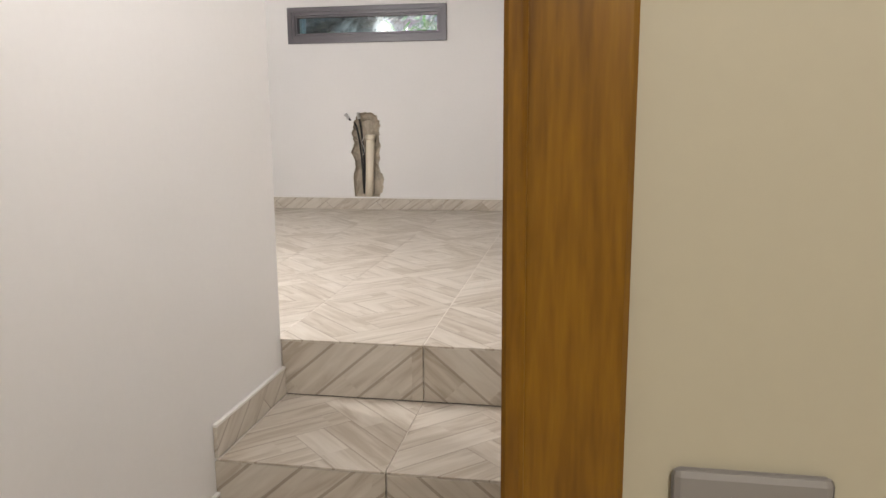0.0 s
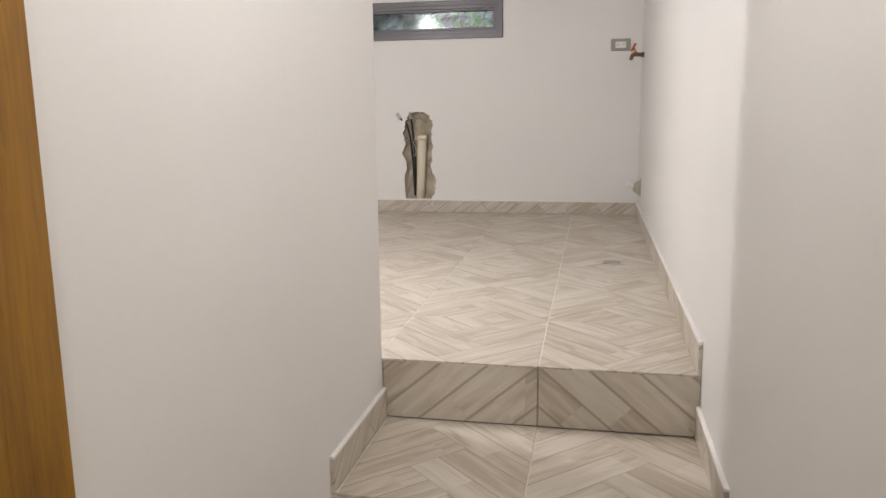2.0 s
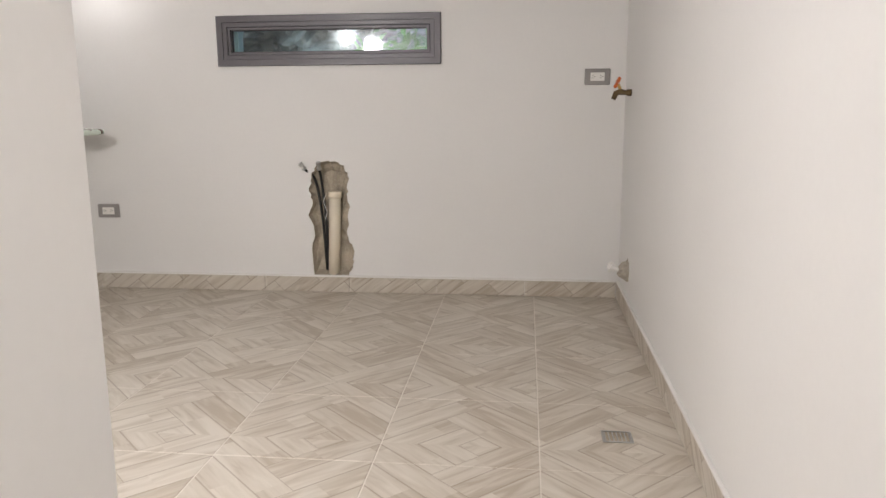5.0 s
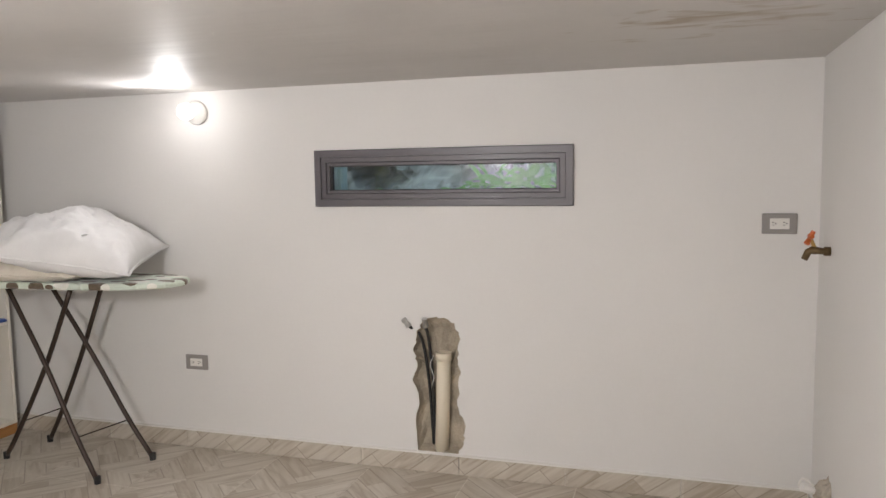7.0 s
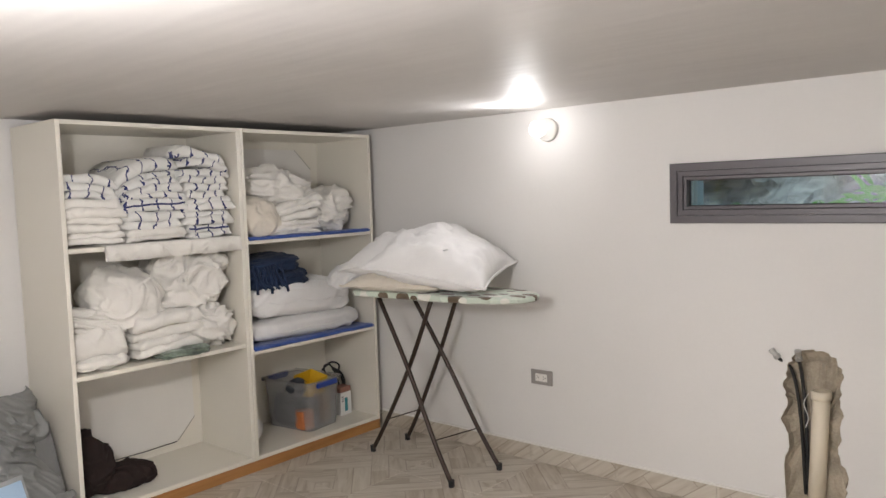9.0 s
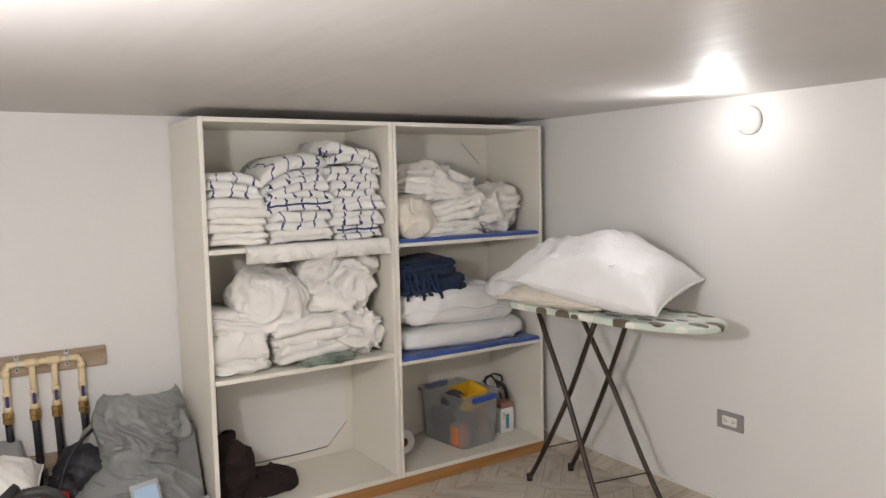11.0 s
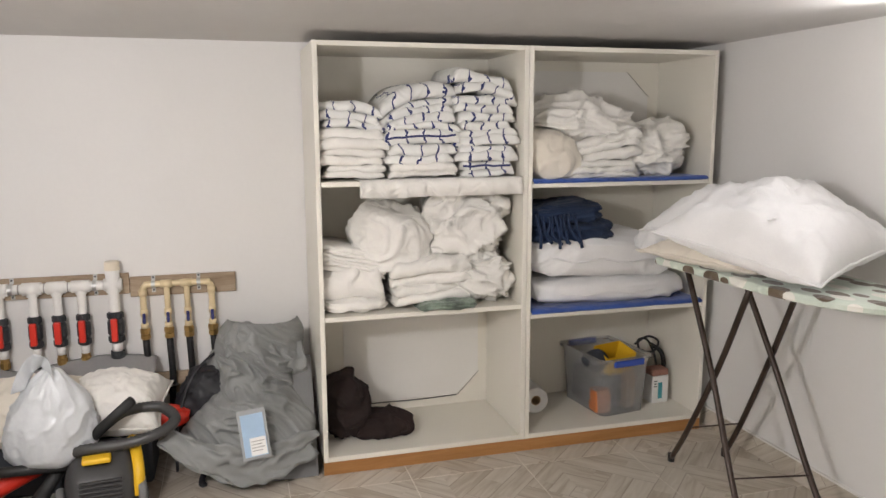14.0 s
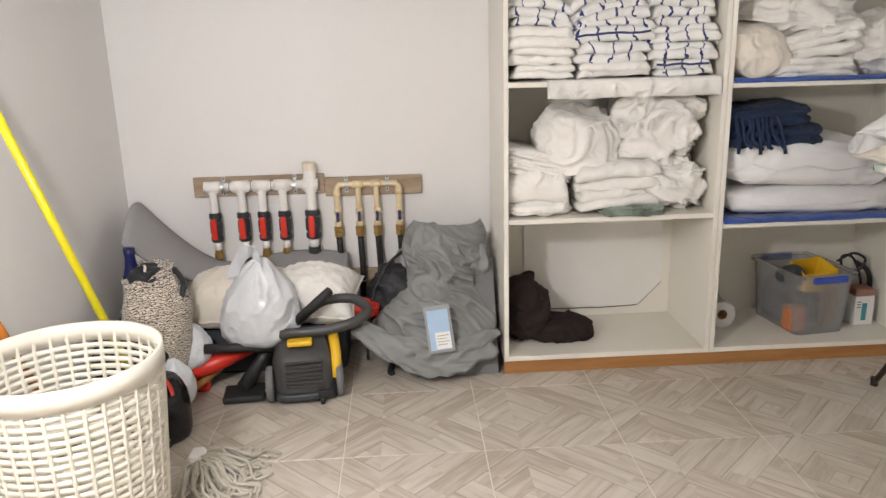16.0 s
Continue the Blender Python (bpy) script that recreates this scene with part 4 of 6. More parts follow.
folded("folded_sheet", -3.68, -0.535, 1.165, 0.32, 0.28, (0.04, 0.03, 0.03), M_LINEN, "soft folded white sheets in the middle of a pile", "bed linen", LIN, 143, 0.16, -8, 0.010, 0.026)
heap("crumpled_sheet", (-3.86, -0.58, 1.225), (0.28, 0.48, 0.18), M_LINEN, "crumpled white sheet on folded sheets", "bed linen", LIN, (-6, 0, 0), seed=43, amp=0.042, freq=7)
heap("crumpled_sheet", (-3.83, -0.25, 1.099), (0.28, 0.30, 0.23), M_LINEN, "crumpled white pillowcases on a blue cloth", "bed linen", LIN, (4, 0, 0), seed=44, amp=0.036, freq=7, boxy=0.65)


def duvet(place, size, label, seed, rx=0):
    """Folded duvet: soft body with a stitched seam round its front edge."""
    ob = thing("folded_duvet", place, label, "duvet", "duvets")
    body = part("body", crumple_bm(*size, seed=seed, amp=0.014, freq=4, boxy=0.4, round_z=0.55), M_WHITEQ, ob, "", True)
    body.matrix_basis = pose(0, 0, 0, rx, 0, 0)
    sx, sy, sz = size
    pts = [(sx * 0.5 * (1 - 0.5 * abs(2 * i / 20 - 1) ** 6) + 0.004, sy * (i / 20 - 0.5) * 0.96, sz * (0.42 + 0.04 * math.sin(i * 0.9))) for i in range(21)]
    part("seam", tubed(pts, 0.0035, 6), M_WHITEQ, ob, "stitched edge seam", True).matrix_basis = pose(0, 0, 0, rx, 0, 0)
    return ob


duvet((-3.84, -0.475, 0.583), (0.37, 0.71, 0.115), "folded white duvet on a blue cloth", 45)
duvet((-3.83, -0.52, 0.688), (0.37, 0.66, 0.19), "thick folded white duvet", 46, -3)
velvet = thing("velvet_blanket", (-3.80, -0.665, 0.845), "folded navy velvet blanket with hanging tassels", "blanket")
part("fold", cloth_bm(0.30, 0.37, 0.085, layers=2, seed=47, wrinkle=0.010, freq=13), M_NAVY, velvet, "", True)
top_fold = part("fold", cloth_bm(0.28, 0.33, 0.085, layers=2, seed=48, wrinkle=0.012, freq=13), M_NAVY, velvet, "", True)
top_fold.matrix_basis = pose(0.0, -0.02, 0.068, 4, 0, -5)
for k in range(9):
    r = random.Random(60 + k)
    y = -0.165 + k * 0.019
    part("tassel", tubed(curve_pts([(0.135, y, 0.12), (0.16, y + r.uniform(-0.01, 0.01), 0.085), (0.165, y + r.uniform(-0.01, 0.02), 0.04), (0.168, y + r.uniform(-0.01, 0.045), 0.02 - r.uniform(0, 0.04))], 4), 0.0068, 7), M_NAVY, velvet, "", True)

# ---- storage box and small things ----
M_CLEAR = mat("clear_plastic", (0.93, 0.93, 0.94), 0.24, vary=0.0, bump=0, glass=0.86)
M_BLUEPL = mat("blue_plastic", (0.03, 0.08, 0.42), 0.35, vary=0.05, bump=0.02)
M_YELLOW = mat("yellow_plastic", (0.80, 0.48, 0.02), 0.4, vary=0.08, bump=0.02)
M_CHAR = mat("charcoal_cloth", (0.045, 0.05, 0.06), 0.8, vary=0.3)
M_CARD = mat("brown_cardboard", (0.42, 0.28, 0.16), 0.85, vary=0.15)
M_PAPER = mat("white_paper", (0.80, 0.79, 0.77), 0.8, vary=0.03)

storage = thing("storage_box", (-3.872, -0.405, 0.0725), "clear plastic storage box with blue handles, filled with oddments", "storage box", rz=8)


def tub(bm, x, y, h, taper, wall, r=0.03):
    """Open tub with rounded corners and a rolled rim."""
    def loop(hx, hy, z, rad):
        pts = []
        for cx, cy, a0 in ((1, 1, 0), (-1, 1, 90), (-1, -1, 180), (1, -1, 270)):
            for s in range(5):
                a = radians(a0 + 22.5 * s)
                pts.append(bm.verts.new((cx * (hx - rad) + rad * math.cos(a), cy * (hy - rad) + rad * math.sin(a), z)))
        return pts
    t = taper
    loops = [loop(x - t, y - t, 0, r), loop(x - t * 0.3, y - t * 0.3, h * 0.72, r), loop(x, y, h * 0.95, r), loop(x + 0.012, y + 0.012, h * 0.955, r), loop(x + 0.012, y + 0.012, h, r),
             loop(x - wall, y - wall, h, r), loop(x - t - wall, y - t - wall, wall, r)]
    bm.faces.new(loops[0][::-1])
    for a, c in zip(loops, loops[1:]):
        bridge(bm, a, c)
    bm.faces.new(loops[-1])
    return bm


part("tub", tub(bmesh.new(), 0.165, 0.125, 0.255, 0.016, 0.0022), M_CLEAR, storage)
for s in (-1, 1):
    part("handle", boxed(s * 0.178 - 0.009, s * 0.178 + 0.009, -0.075, 0.075, 0.222, 0.25, 0.005, seg=2), M_BLUEPL, storage, "blue clip handle")
for k, y in enumerate((-0.07, -0.05, 0.02, 0.05)):
    part("rib", boxed(0.156, 0.160, y - 0.002, y + 0.002, 0.02, 0.20, 0.001), M_CLEAR, storage)
bundle("dark_cloth", (-3.90, -0.42, 0.077), (0.22, 0.16, 0.17), M_CHAR, "dark grey cloth inside the clear box", "cloth", seed=51, wrinkle=0.012, freq=10, rz=8)
bundle("cardboard_pack", (-3.83, -0.335, 0.077), (0.13, 0.055, 0.17), M_CARD, "brown cardboard pack inside the clear box", "carton", seed=52, wrinkle=0.003, boxy=0.2, round_z=0.2, rz=8)
bundle("orange_pack", (-3.78, -0.47, 0.077), (0.07, 0.07, 0.10), mat("orange_pack", (0.55, 0.18, 0.06), 0.5), "orange pack inside the clear box", "pack", seed=53, wrinkle=0.004, boxy=0.3, round_z=0.3)
bm = bmesh.new()
lo = [bm.verts.new(p) for p in ((-0.055, -0.06, 0), (0.055, -0.06, 0), (0.055, 0.06, 0), (-0.055, 0.06, 0))]
hi = [bm.verts.new(p) for p in ((-0.045, -0.075, 0.10), (0.05, -0.07, 0.075), (0.055, 0.085, 0.085), (-0.05, 0.07, 0.105))]
bm.faces.new(lo[::-1])
bridge(bm, lo, hi)
ob = part("yellow_pouch", bm, M_YELLOW, None)
ob.matrix_world = pose(-3.84, -0.385, 0.24, 0, 6, 10)
so = ob.modifiers.new("thick", "SOLIDIFY")
so.thickness = 0.003
tagged(ob, "open yellow plastic pouch on top of the box", "pouch")
bundle("black_pouch", (-3.83, -0.47, 0.24), (0.10, 0.11, 0.095), M_CHAR, "black fabric pouch poking out of the box", "pouch", seed=54, wrinkle=0.006, boxy=0.9, round_z=1.3, freq=9)
carton = thing("small_carton", (-3.83, -0.165, 0.0725), "small white carton with a teal printed picture", "carton", rz=4)
part("body", boxed(-0.035, 0.035, -0.042, 0.042, 0, 0.125, 0.001), M_PAPER, carton)
part("top_flap", boxed(-0.035, 0.035, -0.042, 0.042, 0.126, 0.155, 0.004), mat("red_grey_print", (0.33, 0.16, 0.12), 0.6, vary=0.3), carton)
part("printed_shape", boxed(0.0352, 0.0358, -0.012, 0.010, 0.02, 0.095, 0.0), mat("teal_print", (0.05, 0.28, 0.32), 0.6), carton)
for k in range(3):
    part("printed_bar", boxed(0.0352, 0.0356, -0.035, -0.018, 0.10 - k * 0.012, 0.104 - k * 0.012), M_CHAR, carton)
cable = thing("black_cable", (-3.90, -0.13, 0.0725), "looped black cable and hose standing behind the carton", "cable")
part("loop", tubed(curve_pts([(0.0, 0.0, 0.0), (0.01, 0.0, 0.15), (0.0, -0.04, 0.26), (0.0, -0.09, 0.27), (0.0, -0.08, 0.22), (0.01, -0.02, 0.21), (0.02, 0.0, 0.26), (0.01, -0.05, 0.285), (0.0, -0.11, 0.25)], 6), 0.0055, 8), M_DARK, cable, "", True)
part("hose", tubed(curve_pts([(0.0, 0.035, 0.0), (0.01, 0.04, 0.12), (0.0, 0.03, 0.2), (-0.01, -0.02, 0.24)], 6), 0.010, 10), M_DARK, cable, "", True)
roll = thing("paper_roll", (-3.93, -0.75, 0.0725), "white paper towel roll lying beside the box", "paper roll")
part("paper", lathed([(0.022, -0.10), (0.056, -0.10), (0.058, -0.095), (0.058, 0.095), (0.056, 0.10), (0.022, 0.10), (0.022, -0.10)], 32, (0, 0, 0.058), "X"), M_PAPER, roll, "", False)
part("core", lathed([(0.019, -0.099), (0.0218, -0.099), (0.0218, 0.099), (0.019, 0.099), (0.019, -0.099)], 24, (0, 0, 0.058), "X"), M_CARD, roll, "brown card core")
# cut-out access panels on the shelf backs


def access_panel(y0, y1, z0, z1, cut, low):
    bm = bmesh.new()
    pts = [(y0, z0), (y1 - cut, z0), (y1, z0 + cut), (y1, z1), (y0, z1)] if low else [(y0, z0), (y1, z0), (y1, z1 - cut), (y1 - cut, z1), (y0, z1)]
    a = [bm.verts.new((SB + 0.0005, y, z)) for y, z in pts]
    c = [bm.verts.new((SB + 0.007, y, z)) for y, z in pts]
    bridge(bm, a, c)
    bm.faces.new(c)
    part("access_panel", bm, M_WHITEPL, shelf_unit, "white loose back panel with a cut corner")
    e = pts[1:3] if low else pts[2:4]
    part("panel_gap", tubed([(SB + 0.006, e[0][0] + 0.004, e[0][1] - (0.003 if low else -0.004)), (SB + 0.006, e[1][0] + 0.004, e[1][1])], 0.0012, 6), M_GREYPL, shelf_unit)


access_panel(-1.55, -0.945, 0.115, 0.53, 0.10, True)
access_panel(-0.80, -0.135, 1.14, 1.545, 0.11, False)
part("panel_gap", tubed([(SB + 0.006, -1.45, 0.110), (SB + 0.006, -1.2, 0.107), (SB + 0.006, -1.045, 0.112)], 0.002, 6), M_CHAR, shelf_unit)

# ---- ironing board ----
def dotted_cover():
    m = cloth_mat("mint_leaf_print_cover", (0.62, 0.69, 0.60), weave=300)
    n, l, b = nodes_of(m)
    tc = n.new("ShaderNodeTexCoord")
    mp = n.new("ShaderNodeMapping")
    mp.inputs["Scale"].default_value = (10, 17, 10)
    mp.inputs["Rotation"].default_value = (0, 0, 0.5)
    l.new(tc.outputs["Object"], mp.inputs["Vector"])
    v = n.new("ShaderNodeTexVoronoi")
    v.inputs["Scale"].default_value, v.inputs["Randomness"].default_value = 1.0, 0.55
    l.new(mp.outputs[0], v.inputs["Vector"])
    spot = math_node(n, l, "LESS_THAN", v.outputs["Distance"], 0.40)
    pick = math_node(n, l, "GREATER_THAN", v.outputs["Color"], 0.45)
    mix = n.new("ShaderNodeMix")
    mix.data_type = "RGBA"
    l.new(math_node(n, l, "MULTIPLY", spot, pick), mix.inputs[0])
    l.new(b.inputs["Base Color"].links[0].from_socket, mix.inputs[6])
    mix.inputs[7].default_value = (0.13, 0.095, 0.06, 1)
    mix2 = n.new("ShaderNodeMix")
    mix2.data_type = "RGBA"
    l.new(math_node(n, l, "MULTIPLY", spot, math_node(n, l, "SUBTRACT", 1.0, pick)), mix2.inputs[0])
    l.new(mix.outputs[2], mix2.inputs[6])
    mix2.inputs[7].default_value = (0.80, 0.79, 0.72, 1)
    l.new(mix2.outputs[2], b.inputs["Base Color"])
    return m


M_COVER = dotted_cover()
M_TUBE = mat("brown_painted_steel", (0.045, 0.028, 0.020), 0.4, metal=0.3, vary=0.15, scale=20)
board = thing("ironing_board", (0, 0, 0), "ironing board with mint leaf-print cover and brown tube legs", "ironing board")


def board_top():
    """Tapered top: square heel by the shelves, rounded nose."""
    bm = bmesh.new()
    ax = Vector((-3.40, -0.315, 0))
    d = (Vector((-2.455, -0.255, 0)) - ax)
    length = d.length
    d.normalize()
    s = Vector((-d.y, d.x, 0))
    outline = []
    n = 40
    for i in range(n + 1):
        t = i / n
        w = 0.185 * min(1.0, (t / 0.05 + 0.25) if t < 0.0375 else 1.0)
        if t > 0.55:
            u = (t - 0.55) / 0.45
            w = 0.185 * math.sqrt(max(0.0, 1 - u ** 2.4))
        outline.append((t, w))
    left = [ax + d * length * t + s * w for t, w in outline]
    right = [ax + d * length * t - s * w for t, w in outline[:-1]]
    loop = left + right[::-1]
    cen = ax + d * length * 0.45
    loops = []
    for z, k in ((0.806, 0.97), (0.811, 0.995), (0.824, 1.0), (0.832, 0.985), (0.834, 0.94)):
        loops.append([bm.verts.new((cen.x + (p.x - cen.x) * k, cen.y + (p.y - cen.y) * k, z)) for p in loop])
    bm.faces.new(loops[0][::-1])
    for a, c in zip(loops, loops[1:]):
        bridge(bm, a, c)
    bm.faces.new(loops[-1])
    return bm


part("cover", board_top(), M_COVER, board)
legs = (((-3.235, -0.43, 0.805), (-3.04, -0.445, 0.476), (-2.88, -0.470, 0.19), (-2.768, -0.486, 0.012)),
        ((-3.225, -0.22, 0.805), (-3.01, -0.212, 0.476), (-2.84, -0.206, 0.19), (-2.72, -0.200, 0.012)),
        ((-2.915, -0.41, 0.805), (-3.085, -0.39, 0.476), (-3.275, -0.370, 0.17), (-3.385, -0.360, 0.012)),
        ((-2.935, -0.20, 0.805), (-3.09, -0.18, 0.476), (-3.265, -0.145, 0.17), (-3.365, -0.130, 0.012)))
for pts in legs:
    part("leg", tubed(curve_pts(pts, 5), 0.0105, 10), M_TUBE, board, "", True)
    part("foot_cap", tubed([Vector(pts[3]) + Vector((0, 0, 0.02)), Vector(pts[3]) + Vector((0, 0, -0.011))], [0.014, 0.013], 10), M_DARK, board)
for a, c in (((-3.272, -0.366, 0.185), (-3.252, -0.140, 0.185)), ((-2.868, -0.474, 0.185), (-2.818, -0.206, 0.185))):
    part("brace", tubed([a, c], 0.003, 8), M_TUBE, board)
for a, c in (((-3.23, -0.43, 0.80), (-3.22, -0.22, 0.80)), ((-2.918, -0.41, 0.80), (-2.938, -0.20, 0.80))):
    part("cross_tube", tubed([a, c], 0.009, 8), M_TUBE, board)


def pillow_bm(sx, sy, h, seed, flange=0.0, wr=0.012):
    """A stuffed pillow: two domed faces meeting at a pointed-corner seam."""
    bm = bmesh.new()
    n = 44
    tops, bots = [], []
    off = Vector((seed * 2.9, seed * 1.7, 0))
    for i in range(n + 1):
        rt, rb = [], []
        for j in range(n + 1):
            u, v = 2 * i / n - 1, 2 * j / n - 1
            e = max(0.0, (1 - abs(u) ** 2.6) * (1 - abs(v) ** 2.6)) ** 0.6
            pull = 1 - 0.10 * (1 - v * v) * abs(u) ** 3
            pull2 = 1 - 0.10 * (1 - u * u) * abs(v) ** 3
            p = Vector((u * sx / 2 * pull, v * sy / 2 * pull2, 0))
            q = p * 7 + off
            w = wr * (noise.noise(q) + 0.7 * (1 - 2 * abs(noise.noise(q * 1.9))) + 0.35 * (1 - 2 * abs(noise.noise(q * 4.5))))
            edge = 0.006 * noise.noise(p * 30 + off)
            rt.append(bm.verts.new(p + Vector((0, 0, h * 0.62 * e + w * min(1, e * 1.6) + edge))))
            rb.append(rt[-1] if e < 1e-6 else bm.verts.new(p + Vector((0, 0, -h * 0.38 * e + 0.4 * w * e + edge))))
        tops.append(rt)
        bots.append(rb)
    for i in range(n):
        for j in range(n):
            bm.faces.new((tops[i][j], tops[i + 1][j], tops[i + 1][j + 1], tops[i][j + 1]))
            bm.faces.new((bots[i][j], bots[i][j + 1], bots[i + 1][j + 1], bots[i + 1][j]))
    return bm


def pillow(place, size, material, label, seed, rot=(0, 0, 0), wr=0.012):
    ob = new("pillow")
    ob.matrix_world = pose(*place, *rot)
    part("case", pillow_bm(*size, seed, wr=wr), material, ob, "", True)
    sx, sy, off = size[0], size[1], Vector((seed * 2.9, seed * 1.7, 0))
    rim = []
    for k in range(96):
        side, t = k // 24, (k % 24) / 12 - 1
        u, v = ((t, -1), (1, t), (-t, 1), (-1, -t))[side]
        p = Vector((u * sx / 2 * (1 - 0.10 * (1 - v * v) * abs(u) ** 3), v * sy / 2 * (1 - 0.10 * (1 - u * u) * abs(v) ** 3), 0))
        rim.append(p + Vector((0, 0, 0.006 * noise.noise(p * 30 + off))))
    part("seam", tubed(rim, 0.0045, 6, True), material, ob, "stitched seam", True)
    return tagged(ob, label, "pillow", "pillows")


pillow((-3.13, -0.34, 0.862), (0.52, 0.36, 0.10), M_CREAM, "flat cream pillow lying on the ironing board", 3, (0, 0, 12))
pillow((-2.92, -0.33, 0.955), (0.58, 0.48, 0.22), M_WHITEQ, "large puffy white pillow on the ironing board", 5, (9, 9, 20), 0.022)
pillow((-3.10, -0.30, 0.970), (0.64, 0.40, 0.20), M_WHITEQ, "soft white pillow resting on a flatter one", 8, (-4, -10, 6), 0.028)

heap("white_pillowcase", (-3.45, -0.36, 0.836), (0.30, 0.17, 0.12), M_WHITEQ, "limp white pillowcase end hanging off the ironing board", "pillowcase", "", (0, -18, 10), seed=91, amp=0.018, freq=6)

# ---- pipe manifolds on the west wall ----
M_VALVE = mat("dark_grey_pvc", (0.035, 0.038, 0.042), 0.4, vary=0.1, bump=0.03)
M_RED = mat("red_plastic", (0.62, 0.03, 0.015), 0.35, vary=0.06, bump=0.02)
M_CPVC = mat("cream_cpvc", (0.74, 0.60, 0.37), 0.35, vary=0.04, bump=0.02)
M_NAVYPL = mat("dark_blue_plastic", (0.03, 0.035, 0.16), 0.4, vary=0.06)
M_BLACKPIPE = mat("black_poly_pipe", (0.012, 0.012, 0.013), 0.4, vary=0.2)
WALL_X = LEFT


def backing(y0, y1, z0, z1, label):
    ob = part("backing_board", boxed(WALL_X + 0.0005, WALL_X + 0.02, y0, y1, z0, z1, 0.002), M_PINE, None)
    return tagged(ob, label, "board", "boards behind pipes")


backing(-2.92, -2.385, 0.664, 0.745, "rough pine board screwed to the wall behind white pipes")
backing(-2.383, -1.982, 0.650, 0.728, "rough pine board screwed to the wall behind cream pipes")
backing(-2.36, -2.12, 0.240, 0.330, "short rough pine board low on the wall")


def clip_on(parent, y, z, r, x, wide=0.014):
    """Steel saddle clip with two screws."""
    bm = bmesh.new()
    pts = [(WALL_X + 0.022, y, z + r + 0.022), (WALL_X + 0.022, y, z + r + 0.002)] + [(x + (r + 0.001) * math.cos(a), y, z + (r + 0.001) * math.sin(a)) for a in [math.pi / 2 - math.pi * k / 8 for k in range(9)]] + [(WALL_X + 0.022, y, z - r - 0.002), (WALL_X + 0.022, y, z - r - 0.022)]
    prev = None
    for p in pts:
        a = [bm.verts.new(Vector(p) + Vector((d, s * wide / 2, 0))) for d, s in ((0, -1), (0, 1), (0.0015, 1), (0.0015, -1))]
        if prev:
            bridge(bm, prev, a)
        prev = a
    part("clip", bm, M_STEEL, parent, "steel saddle clip")
    for s in (1, -1):
        part("screw", lathed([(0.004, 0), (0.004, 0.003), (0.002, 0.004)], 10, (WALL_X + 0.0235, y, z + s * (r + 0.013)), "X"), M_VALVE, parent)


